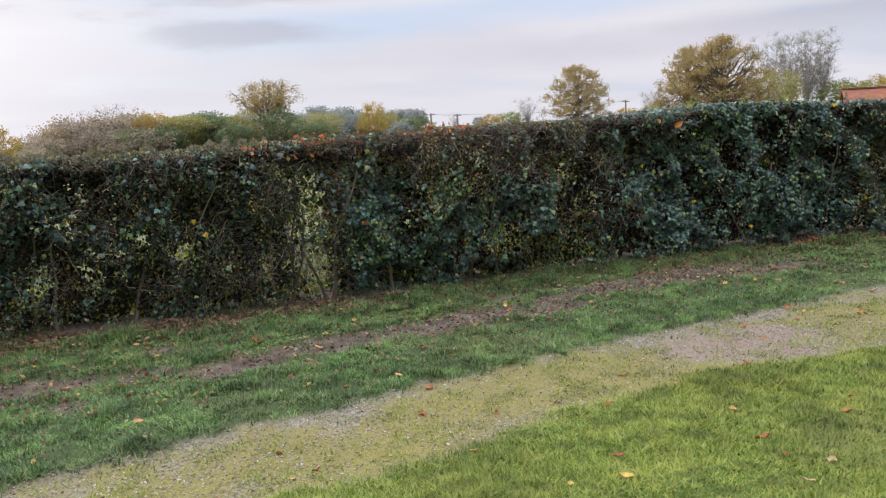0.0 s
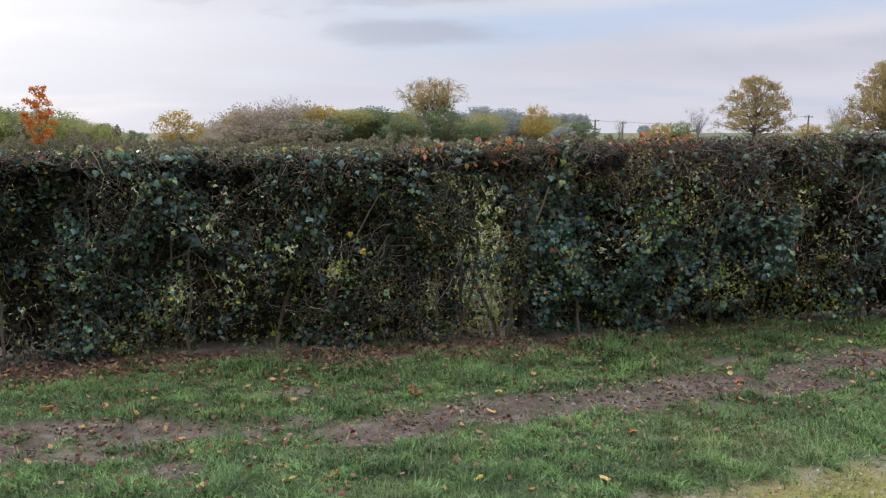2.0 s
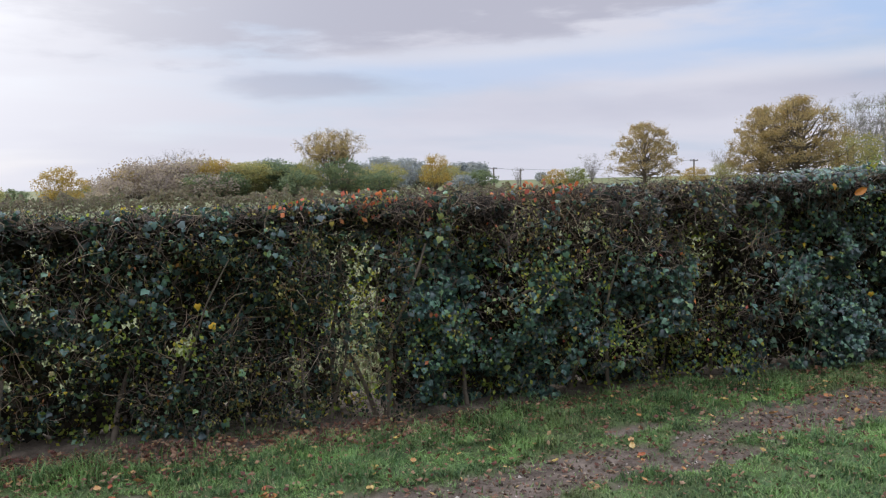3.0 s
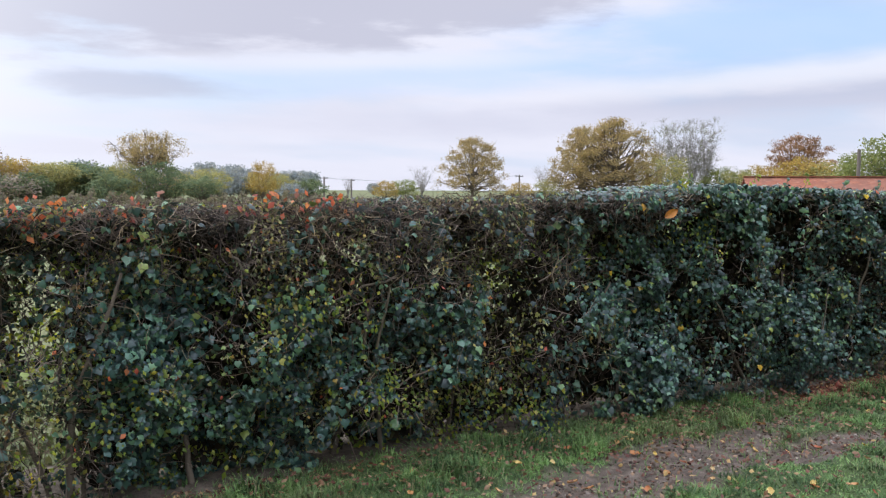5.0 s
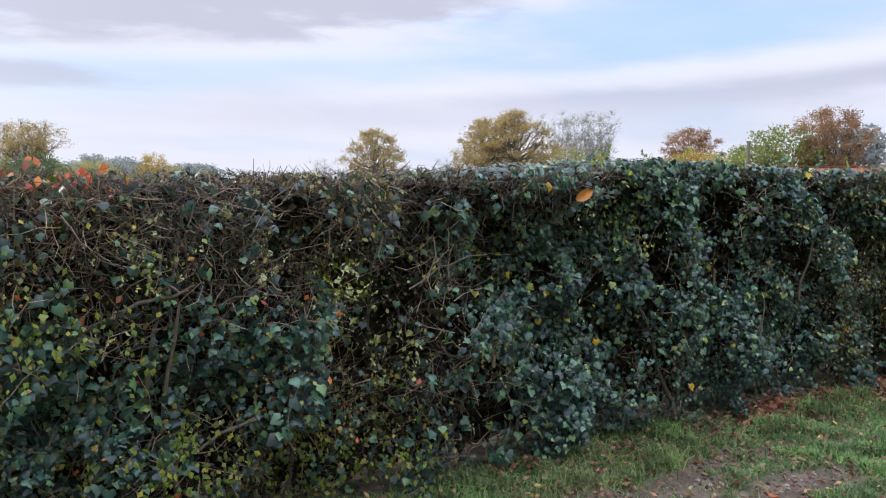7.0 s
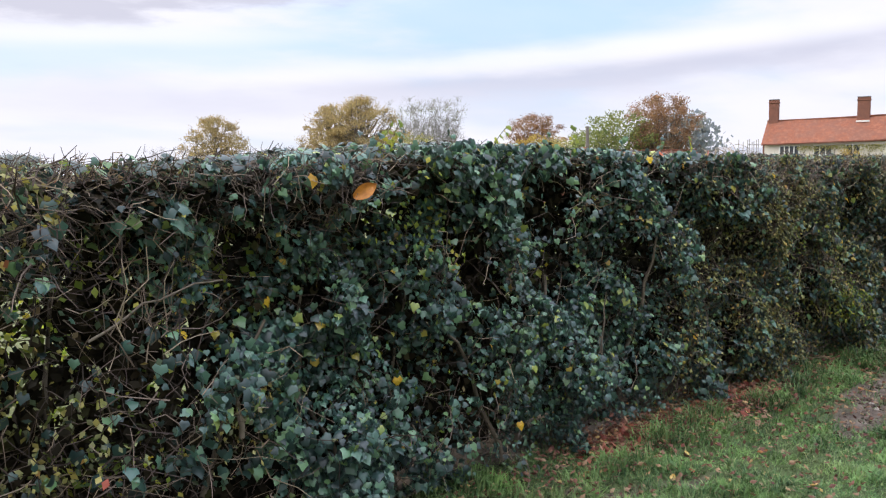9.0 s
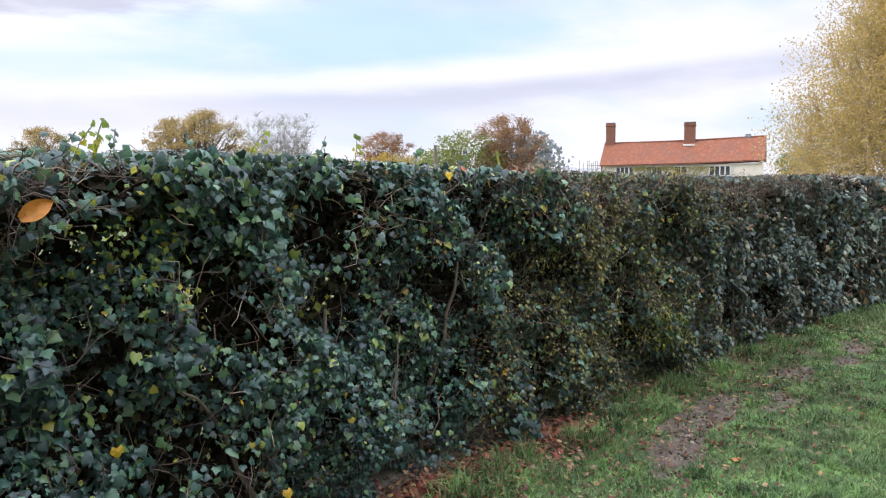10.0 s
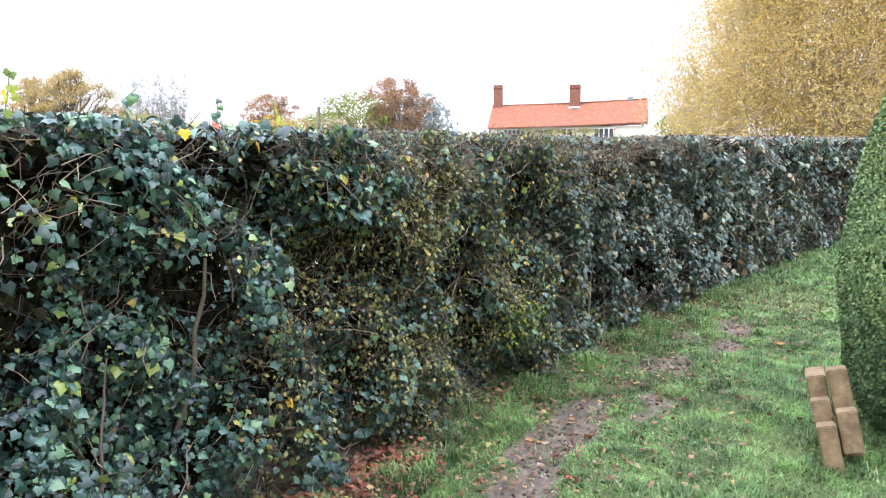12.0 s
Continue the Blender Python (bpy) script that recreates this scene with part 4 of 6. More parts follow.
        q[:, 2] += 0.03 * np.sin(t[:, 0] * 3.1)
        q[:, 1] += hedge_face(q[:, 0]) + 0.02
        q[1:-1] += r.normal(0, 0.008, (7, 3))
        v, f = tubes(q[None], (np.linspace(1, 0.5, 9) * w)[None], 6)
        part("limb", raw_mesh("limb", v, f, CUT if w > 0.0125 else BARK, True), hedge, "bare mossy hedge limb")
    # ivy shoots that stand above the top
    for x, h in ((5.82, 0.11), (5.70, 0.08), (5.90, 0.07), (5.62, 0.05), (5.75, 0.10), (6.5, 0.09), (6.9, 0.08), (7.55, 0.08), (8.3, 0.09), (6.2, 0.06), (7.15, 0.10), (8.0, 0.06)):
        base = np.array([[x, hedge_face(x) + 0.10, hedge_top(x) - 0.04]])
        line = wander(base, np.array([[0.25, -0.1, 1.0]]), np.array([h + 0.05]), 6, 0.15, int(x * 1000))
        v, f = tubes(line, np.full((1, 6), 0.002), 4)
        shoot = part("shoot", raw_mesh("shoot", v, f, CUT), hedge, "young ivy shoot")
        k = 4 + int(h * 40)
        q = line[0][np.linspace(1, 5, k).round().astype(int)] + r.normal(0, 0.008, (k, 3))
        v, f = scatter(q, np.stack([r.normal(0, 0.6, k), -np.ones(k), r.normal(0.6, 0.4, k)], -1), r.uniform(0.02, 0.038, k), IVY_T, IVY_F)
        part("shoot_leaves", raw_mesh("shoot_leaves", v, f, BACK if h > 0.085 else IVY), shoot)
    # a tuft of dead stems hanging over the top edge
    n = 50
    s = np.stack([r.normal(8.74, 0.09, n), hedge_face(8.6) + r.uniform(-0.01, 0.2, n), hedge_top(8.6) + r.uniform(-0.05, 0.05, n)], -1)
    line = wander(s, np.stack([r.normal(0.05, 0.5, n), r.normal(-0.5, 0.3, n), r.uniform(-0.2, 0.3, n)], -1), r.uniform(0.15, 0.36, n), 7, 0.2, 22, 0.5)
    v, f = tubes(line, np.full((n, 7), 0.0017), 3)
    part("dead_stem_tuft", raw_mesh("dead_stem_tuft", v, f, STRAW), hedge, "dry straw-coloured hanging stems", "stuff")
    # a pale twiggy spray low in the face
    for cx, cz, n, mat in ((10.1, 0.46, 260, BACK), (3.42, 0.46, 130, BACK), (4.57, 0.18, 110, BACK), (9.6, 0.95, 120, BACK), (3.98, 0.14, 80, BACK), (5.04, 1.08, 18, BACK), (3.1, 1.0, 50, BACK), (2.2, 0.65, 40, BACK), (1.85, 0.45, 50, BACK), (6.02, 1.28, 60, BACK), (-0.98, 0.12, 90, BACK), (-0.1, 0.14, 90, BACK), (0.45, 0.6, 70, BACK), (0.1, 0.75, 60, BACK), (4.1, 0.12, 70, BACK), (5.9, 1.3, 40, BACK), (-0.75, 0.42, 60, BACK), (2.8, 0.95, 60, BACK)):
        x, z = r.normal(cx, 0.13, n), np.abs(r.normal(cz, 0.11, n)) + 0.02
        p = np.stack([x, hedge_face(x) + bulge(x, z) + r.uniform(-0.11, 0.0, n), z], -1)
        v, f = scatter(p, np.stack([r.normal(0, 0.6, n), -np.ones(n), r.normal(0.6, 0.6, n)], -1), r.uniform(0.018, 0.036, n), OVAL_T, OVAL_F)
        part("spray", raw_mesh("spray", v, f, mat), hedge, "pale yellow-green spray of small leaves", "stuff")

    # single leaves that stand out
    yl = raw_mesh("leaf", *scatter(np.zeros((1, 3)), np.array([[0.1, -1.0, 0.3]]), np.array([1.0]), IVY_T, IVY_F, np.zeros(1)), YELLOW)
    big = bevel_leaf()
    for x, z, s in ((5.32, 1.54, 0.055), (8.14, 1.57, 0.055), (7.75, 1.61, 0.045), (6.59, 0.30, 0.05), (5.95, 0.62, 0.05), (5.30, 1.06, 0.045), (9.0, 1.5, 0.05), (9.9, 1.42, 0.06), (10.0, 1.3, 0.05), (9.5, 1.15, 0.045), (10.3, 0.95, 0.04), (7.0, 0.62, 0.04), (6.3, 0.75, 0.04), (0.55, 0.9, 0.05), (0.62, 0.78, 0.05), (4.9, 1.0, 0.04), (8.2, 0.5, 0.045)):
        ob = part("leaf", yl, hedge, "yellow ivy leaf")
        ob.location = (x, hedge_face(x) + float(bulge(np.array([x]), np.array([z]))[0]) - 0.03, z)
        ob.rotation_euler, ob.scale = (r.normal(0, 0.2), r.normal(0, 0.3), r.normal(0, 0.3)), (s * 0.95, s * 0.95, s * 0.95)
    ob = part("leaf", big, hedge, "large curled orange-brown leaf")
    ob.location, ob.rotation_euler = (5.51, hedge_face(5.5) - 0.11, 1.48), (radians(84), radians(60), radians(-38))
    ob.scale = (0.62, 0.85, 0.8)

    # the nearest ivy leaves, one by one
    iv = raw_mesh("ivy_leaf", *scatter(np.zeros((1, 3)), np.array([[0.0, -1.0, 0.25]]), np.array([1.0]), IVY_T, IVY_F, np.zeros(1)), IVY1, True)
    p, nor, r = shell(700, 5.4, 8.3, 30, 0.02)
    p, nor = pick(p, nor, r, np.full(len(p), 0.42))
    for q in p[:290]:
        ob = part("ivy_leaf", iv, hedge)
        s = r.uniform(0.026, 0.044)
        ob.location, ob.scale = (q[0], q[1] - 0.035, q[2]), (s, s, s)
        ob.rotation_euler = (r.normal(-0.1, 0.45), r.normal(0, 0.9), r.normal(0, 0.55))


def bevel_leaf():
    """A broad curled leaf, 12 cm long."""
    v, f = [], []
    for i in range(9):
        t = i / 8
        w = 0.045 * math.sin(math.pi * min(1, 0.08 + t * 0.92)) ** 0.8
        for j in range(5):
            s = j / 2 - 1
            v.append((w * s, -0.06 + 0.12 * t, 0.018 * s * s - 0.012 * (2 * t - 1) ** 2 + 0.003 * math.sin(9 * t + 3 * s)))
    for i in range(8):
        for j in range(4):
            k = i * 5 + j
            f.append((k, k + 1, k + 6, k + 5))
    return raw_mesh("leaf", v, f, ORANGE, True)


IVY1 = leaf_mat("near_ivy_leaf", [(0.0, (0.016, 0.038, 0.032)), (0.5, (0.034, 0.070, 0.052)), (0.85, (0.062, 0.105, 0.062)), (1.0, (0.11, 0.17, 0.06))], 0.42, 0.08, 0.35, own=True)
make_hedge()


# ---- trees ----
def tree_meshes(name, seed, height, spread, leaf, leaves, mat, bare=0.25, trunk=0.22, lift=0.3, shape="round", wood=None, blobs=26, twigs=10, bough=0.25):
    """Trunk, limbs that fork to the middles of many boughs, fine twigs, and a domed crown of leaf clumps round the boughs."""
    r = np.random.default_rng(seed)
    wood = wood or BARK
    mid, half = height * (1 + lift) / 2, height * (1 - lift) / 2
    br = spread * (0.22 if shape in ("skirt", "fan") else bough)
    # middles of the boughs, over a dome
    a = np.arange(blobs) * 2.39996 + r.uniform(0, 6.28)
    h = np.linspace(-0.8, 0.96, blobs) + r.normal(0, 0.09, blobs)
    h = np.clip(h, -0.8, 0.97)
    w = np.sqrt(1 - h * h) * r.uniform(0.25, 1.08, blobs) ** 0.6
    if shape == "dome":
        h = np.clip(np.linspace(-0.95, 0.97, blobs) + r.normal(0, 0.08, blobs), -0.95, 0.98)
        w = np.sqrt(1 - np.maximum(h * 0.5 + 0.5, 0.0) ** 2.2) * r.uniform(0.15, 1.05, blobs) ** 0.5
    if shape == "skirt":
        h = np.linspace(-1.0, 0.96, blobs)
        w = (1 - 0.62 * ((h + 1) / 2) ** 1.6) * r.uniform(0.3, 1.0, blobs) ** 0.35
    if shape == "fan":
        w = (0.25 + 0.75 * (h + 1) / 2) * r.uniform(0.2, 1.0, blobs)
    c = np.stack([np.cos(a) * w * (spread - br * 0.8), np.sin(a) * w * (spread - br * 0.8), mid + h * (half - br * 0.75)], -1)
    t = np.linspace(0, 1, 8)[None, :, None]
    top = height * lift * r.uniform(0.55, 1.15, (blobs, 1))
    if shape == "dome":
        top = np.maximum(top, c[:, 2:3] * r.uniform(0.35, 0.8, (blobs, 1)))
    root = np.concatenate([np.zeros((blobs, 2)), top], 1)
    bend = root * 0.4 + c * 0.6 + np.array([[0, 0, -0.12]]) * spread + r.normal(0, 0.07 * spread, c.shape)
    if shape == "fan":
        bend = root * 0.5 + c * 0.5 * np.array([[0.7, 0.7, 1]])
    limb = root[:, None] * (1 - t) ** 2 + 2 * bend[:, None] * t * (1 - t) + c[:, None] * t ** 2
    limb[:, 1:] += r.normal(0, 0.018 * spread, limb[:, 1:].shape)
    lines, radii = [limb], [np.linspace(0.34, 0.06, 8)[None] * trunk * r.uniform(0.5, 1.1, (blobs, 1))]
    stem = np.stack([0 * t[0, :, 0], 0 * t[0, :, 0], t[0, :, 0] * height * (0.72 if shape == "dome" else lift * 1.15)], -1)[None]
    lines.append(stem)
    radii.append(np.linspace(1, 0.3 if shape == "dome" else 0.7, 8)[None] * trunk)
    k = twigs
    src = np.repeat(np.concatenate([limb[:, 7], limb[:, 5]]), k, 0)
    out = unit(r.normal(0, 1, src.shape) + 0.6 * unit(src - np.array([[0, 0, height * lift]])) + np.array([[0, 0, {"round": 0.15, "dome": -0.1}.get(shape, 0.75)]]))
    l2 = wander(src, out, r.uniform(0.7, 1.35, len(src)) * br * (1.6 if shape == "fan" else 1.0), 4, 0.25, seed + 2)
    lines = np.concatenate(lines)
    lines[:, :, 2] = np.clip(lines[:, :, 2], 0, height)
    l2[:, :, 2] = np.clip(l2[:, :, 2], 0, height)
    v, f = tubes(lines, np.concatenate(radii), 4, seed)
    v2, f2 = tubes(l2, np.linspace(0.09, 0.03, 4)[None] * trunk * np.ones((len(src), 1)), 3, seed)
    v, f = np.concatenate([v, v2]), np.concatenate([f, f2 + len(v)])
    trunk_me = raw_mesh("trunk", v, f, wood)
    crown_me = None
    if leaves:
        n = leaves
        b = r.integers(0, blobs, n)
        p = c[b] + np.clip(r.normal(0, 1, (n, 3)), -1.6, 1.6) * (br * (0.43 if shape == "skirt" else 0.46) * r.uniform(0.6, 1.35, (blobs, 1))[b]) * np.array([[1.25, 1.25, 0.62 if shape == "dome" else 0.8]])
        q = l2.reshape(-1, 3)
        m = n // 3
        p[:m] = q[r.integers(0, len(q), m)] + r.normal(0, leaf * 0.7, (m, 3))
        g = value_noise(p[:, 0] + p[:, 1] * 0.6, p[:, 2] + p[:, 1] * 0.5, 4.5 / spread, seed % 50, 2)
        p = p[r.random(n) < smooth(g, bare + 0.14, bare + 0.28)]
        p = p[(p[:, 2] > 0.1) & (p[:, 2] < height * 1.01)]
        v, f = scatter(p, r.normal(size=p.shape), leaf * r.uniform(0.6, 1.4, len(p)), DIAM_T, DIAM_F, r.uniform(0, 6.28, len(p)))
        crown_me = raw_mesh("crown", v, f, mat)
    return trunk_me, crown_me


def tree(name, label, meshes, x, y, turn=0.0, scale=1.0, group="", tall=1.0):
    t = thing(name, label, "tree", group, at=pose(x, y, -0.05, 0, 0, turn) @ Matrix.Diagonal((scale, scale, scale * tall, 1)))
    part("trunk", meshes[0], t)
    if meshes[1]:
        part("crown", meshes[1], t)
    return t


def at_bearing(az_deg, dist, x0=3.0, y0=3.5):
    return x0 + dist * math.sin(radians(az_deg)), y0 + dist * math.cos(radians(az_deg))


def crown(name, *stops):
    return leaf_mat(name, list(stops), 0.7, 0.55, 0.2, patch=0.25, vary=0.3)


# most far-tree leaf colours are raised to take in some distance haze
OAKLEAF = crown("oak_autumn", (0.0, (0.26, 0.20, 0.10)), (0.45, (0.40, 0.31, 0.14)), (0.8, (0.52, 0.38, 0.16)), (1.0, (0.31, 0.31, 0.14)))
RUSTLEAF = crown("oak_rust", (0.0, (0.213, 0.125, 0.088)), (0.5, (0.325, 0.194, 0.112)), (0.85, (0.425, 0.237, 0.112)), (1.0, (0.213, 0.188, 0.112)))
OLIVE = crown("olive_wood", (0.0, (0.20, 0.21, 0.09)), (0.5, (0.34, 0.33, 0.13)), (0.85, (0.48, 0.41, 0.14)), (1.0, (0.22, 0.26, 0.14)))
GOLD = crown("gold_leaf", (0.0, (0.286, 0.198, 0.055)), (0.5, (0.396, 0.286, 0.077)), (0.85, (0.484, 0.341, 0.088)), (1.0, (0.308, 0.286, 0.088)))
GOLDEN = crown("golden_leaf", (0.0, (0.36, 0.29, 0.13)), (0.4, (0.50, 0.38, 0.15)), (0.75, (0.60, 0.43, 0.15)), (0.9, (0.44, 0.42, 0.17)), (1.0, (0.26, 0.25, 0.12)))
DARKG = crown("dark_green", (0.0, (0.10, 0.14, 0.085)), (0.6, (0.18, 0.23, 0.12)), (1.0, (0.26, 0.30, 0.14)))
WILLOW = crown("willow_green", (0.0, (0.138, 0.172, 0.057)), (0.6, (0.230, 0.265, 0.092)), (1.0, (0.310, 0.310, 0.103)))
# distance haze put into the leaf colour as a pale blue-grey
HAZEW = crown("hazed_wood", (0.0, (0.20, 0.235, 0.25)), (0.6, (0.29, 0.32, 0.32)), (1.0, (0.36, 0.37, 0.33)))
BROWNB = crown("brown_brush", (0.0, (0.24, 0.20, 0.17)), (0.6, (0.37, 0.31, 0.25)), (1.0, (0.45, 0.39, 0.25)))
FLAME = crown("flame_leaf", (0.0, (0.42, 0.13, 0.03)), (0.6, (0.60, 0.22, 0.04)), (1.0, (0.36, 0.10, 0.04)))
GREYBARK = plain("grey_bark", (0.28, 0.26, 0.24), (0.38, 0.35, 0.32), 1.0, 0.9, 0.4, 20.0, 0.2)

PALEBARK = plain("pale_bark", (0.30, 0.28, 0.265), (0.41, 0.385, 0.355), 1.0, 0.9, 0.4, 20.0, 0.2)
oak_a = tree_meshes("oak", 11, 8.4, 4.6, 0.12, 15000, OAKLEAF, 0.20, 0.30, 0.42, blobs=46, twigs=7, bough=0.20)
oak_b = tree_meshes("oak", 12, 9.3, 5.6, 0.12, 30000, OAKLEAF, 0.15, 0.28, 0.10, "dome", blobs=90, twigs=5, bough=0.15)
oak_c = tree_meshes("oak", 13, 11.0, 6.9, 0.13, 46000, OAKLEAF, 0.17, 0.38, 0.12, "dome", blobs=110, twigs=5, bough=0.14)
rust = tree_meshes("oak", 14, 9.5, 4.9, 0.12, 28000, RUSTLEAF, 0.16, 0.30, 0.18, blobs=70, twigs=5, bough=0.17)
olive = tree_meshes("tree", 15, 7.0, 4.8, 0.22, 5000, OLIVE, 0.03, 0.22, 0.04, blobs=30, twigs=2, bough=0.21)
gold = tree_meshes("tree", 16, 6.0, 3.4, 0.18, 4600, GOLD, 0.06, 0.18, 0.06, twigs=3)
green = tree_meshes("tree", 17, 6.0, 4.0, 0.22, 5000, DARKG, 0.02, 0.22, 0.04, blobs=30, twigs=2, bough=0.21)
willow = tree_meshes("tree", 18, 7.0, 5.0, 0.22, 5200, WILLOW, 0.03, 0.24, 0.04, blobs=30, twigs=2, bough=0.21)
hazew = tree_meshes("tree", 19, 9.0, 6.2, 0.55, 2000, HAZEW, 0.1, 0.25, 0.06, blobs=26, twigs=2)
brown = tree_meshes("bush", 20, 4.2, 3.8, 0.22, 2600, BROWNB, 0.16, 0.12, 0.04, twigs=5)
bare = tree_meshes("bare_tree", 21, 8.0, 4.2, 0.3, 0, BROWNB, 0.2, 0.18, 0.16, "fan", GREYBARK, 26, 10)
poplar = tree_meshes("bare_poplar", 22, 11.3, 3.6, 0.14, 900, WILLOW, 0.25, 0.19, 0.14, "fan", PALEBARK, 40, 12)
flame = tree_meshes("sapling", 23, 5.1, 1.2, 0.15, 1800, FLAME, 0.08, 0.09, 0.1, "round", None, 20, 4)


def plant(kind, az_deg, top_el, dist, ref, name, label, group="", wide=1.0):
    """A tree of reference height ref so that its top stands at that elevation from the walk."""
    x, y = at_bearing(az_deg, dist)
    h = 1.6 + dist * math.tan(radians(top_el))
    tree(name, label, kind, x, y, az_deg * 37 % 360, h / ref * wide, group, 1 / wide)


plant(oak_a, 8.5, 3.95, 105, 8.4, "oak_tree", "tall open-crowned autumn oak beyond the field")
plant(green, 9.3, 1.95, 100, 6.0, "field_tree", "dark green round tree beside the oak", wide=1.1)
plant(olive, 7.0, 1.9, 103, 7.0, "field_tree", "olive-brown tree below the tall oak", wide=0.8)
plant(oak_b, 30.8, 3.85, 120, 9.3, "oak_tree", "golden-brown autumn oak beyond the hedge")
plant(oak_c, 40.6, 5.15, 110, 11.0, "oak_tree", "broad golden autumn oak beyond the hedge")
plant(oak_b, 38.4, 3.3, 113, 7.0, "field_tree", "lower golden-brown oak beside the broad oak", wide=0.8)
plant(olive, 44.0, 2.6, 115, 7.0, "field_tree", "olive-yellow tree beside bare poplars")
for a, e in ((43.8, 4.75), (44.9, 4.95), (45.9, 4.8), (46.8, 4.9)):
    plant(poplar, a, e, 130, 11.3, "bare_poplar", "bare grey finely branched poplar", "row of bare poplars")
plant(rust, 52.6, 3.8, 140, 9.5, "oak_tree", "sparse grey-brown round-topped autumn oak")
plant(gold, 52.9, 2.3, 120, 6.0, "field_tree", "orange-gold bushy tree below an oak", wide=1.6)
plant(gold, 50.5, 1.8, 130, 6.0, "field_tree", "golden bush at the field edge", wide=1.4)
plant(willow, 58.2, 3.85, 100, 7.0, "field_tree", "soft green rounded willow")
plant(willow, 56.3, 2.7, 102, 7.0, "field_tree", "soft green rounded willow")
plant(rust, 61.0, 4.85, 100, 9.4, "oak_tree", "large rust-brown autumn oak")
plant(hazew, 62.4, 3.9, 104, 9.0, "field_tree", "grey-green tree behind the rust-brown oak")
plant(bare, 27.2, 1.7, 125, 8.0, "bare_tree", "bare grey twiggy tree at the field edge")
plant(bare, 35.9, 1.75, 125, 8.0, "bare_tree", "bare grey twiggy tree at the field edge")
WOODS = "wood along the field edge"
WOOD_KINDS = {"grey": (hazew, 9.0, "distant woodland tree with haze put into its grey-green leaf colour"), "olive": (olive, 7.0, "olive-yellow autumn tree at the field edge"), "brown": (brown, 4.2, "grey-brown leafless thicket tree"), "bare": (bare, 8.0, "bare grey twiggy tree at the field edge"),
              "green": (green, 6.0, "dark green rounded tree at the field edge"), "willow": (willow, 7.0, "soft green rounded tree at the field edge"), "gold": (gold, 6.0, "small golden autumn tree at the field edge")}


def wood_edge():
    """Two ranks of mixed trees whose tops follow the wood's outline."""
    r = random.Random(5)
    for a0, a1, step, kinds, dist in ((-42, -26, 1.7, "brown olive willow green", 74), (-26, -21, 1.2, "olive olive willow green", 74), (-21, -12, 1.2, "green brown willow olive", 80), (-12, -6.6, 1.6, "brown brown green", 88),
                                      (-6.4, -0.5, 1.0, "brown olive gold brown", 106), (-0.5, 6.2, 1.0, "olive olive gold green brown", 106), (6.2, 12.0, 1.3, "olive brown green grey", 118), (12.0, 19.4, 1.3, "grey grey green olive", 130)):
        a = a0
        while a < a1:
            top = float(np.interp(a, [-42, -28, -25, -22.5, -21, -17, -14, -11.5, -7, -5.2, -3.5, -0.6, 2, 4.4, 6, 8.5, 11.5, 12.4, 14, 16, 18, 19.6], [3.0, 2.7, 2.9, 2.7, 1.9, 1.4, 0.55, 0.05, 0.65, 1.6, 1.8, 1.95, 1.55, 1.7, 1.4, 1.2, 1.2, 1.6, 1.3, 1.5, 0.9, 0.7]))
            for rank in ((0, 1) if r.random() < 0.45 else (0,)):
                mesh, ref, label = WOOD_KINDS[r.choice(kinds.split())]
                el = max((top + 0.1) * (1.0 if rank == 0 else 0.66) + r.uniform(-0.4, 0.14), -0.2)
                plant(mesh, a + r.uniform(-0.4, 0.4) * step, el, dist - rank * 7 + r.uniform(-2, 2), ref, "wood_tree", label, WOODS, r.uniform(1.0, 1.55))
            a += step * r.uniform(0.9, 1.4)
    for kind, a, el, dist, wide in (("gold", -9.75, 1.6, 75, 1.1), ("brown", -4.6, 2.0, 104, 0.9), ("gold", 0.3, 1.9, 102, 0.9), ("olive", 2.9, 1.8, 103, 0.9), ("grey", 4.7, 2.0, 150, 0.9), ("grey", 12.5, 1.95, 170, 0.8), ("grey", 14.1, 1.75, 170, 0.8), ("grey", 19.2, 1.35, 170, 0.8), ("olive", -24.6, 3.0, 72, 0.9), ("willow", -22.9, 2.9, 73, 0.8), ("bare", -1.5, 2.6, 110, 1.0), ("bare", -3.3, 2.2, 110, 1.0), ("gold", 16.0, 2.0, 115, 0.8), ("gold", 24.6, 0.7, 118, 1.3), ("willow", 26.0, 0.8, 120, 1.2), ("bare", 22.0, 0.9, 128, 0.7), ("gold", 34.2, 0.6, 130, 1.6), ("olive", 36.3, 0.9, 120, 1.2), ("olive", 49.0, 1.5, 126, 1.2), ("willow", 48.0, 1.7, 128, 1.2), ("olive", 54.5, 2.0, 118, 1.3)):
        mesh, ref, label = WOOD_KINDS[kind]
        plant(mesh, a, el, dist, ref, "wood_tree", label, WOODS, wide)


wood_edge()
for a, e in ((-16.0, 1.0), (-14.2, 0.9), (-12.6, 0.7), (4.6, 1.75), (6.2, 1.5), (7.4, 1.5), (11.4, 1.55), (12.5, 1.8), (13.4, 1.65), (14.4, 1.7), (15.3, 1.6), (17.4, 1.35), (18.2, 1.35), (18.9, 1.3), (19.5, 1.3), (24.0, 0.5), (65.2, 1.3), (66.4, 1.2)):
    plant(hazew, a, e + 0.1 * math.sin(a * 9.7), 230, 9.0, "distant_tree", "distant woodland tree with haze put into its grey-green leaf colour", "distant woodland", 1.0)
plant(flame, -18.8, 3.1, 60, 5.1, "orange_sapling", "slender flame-orange autumn sapling")


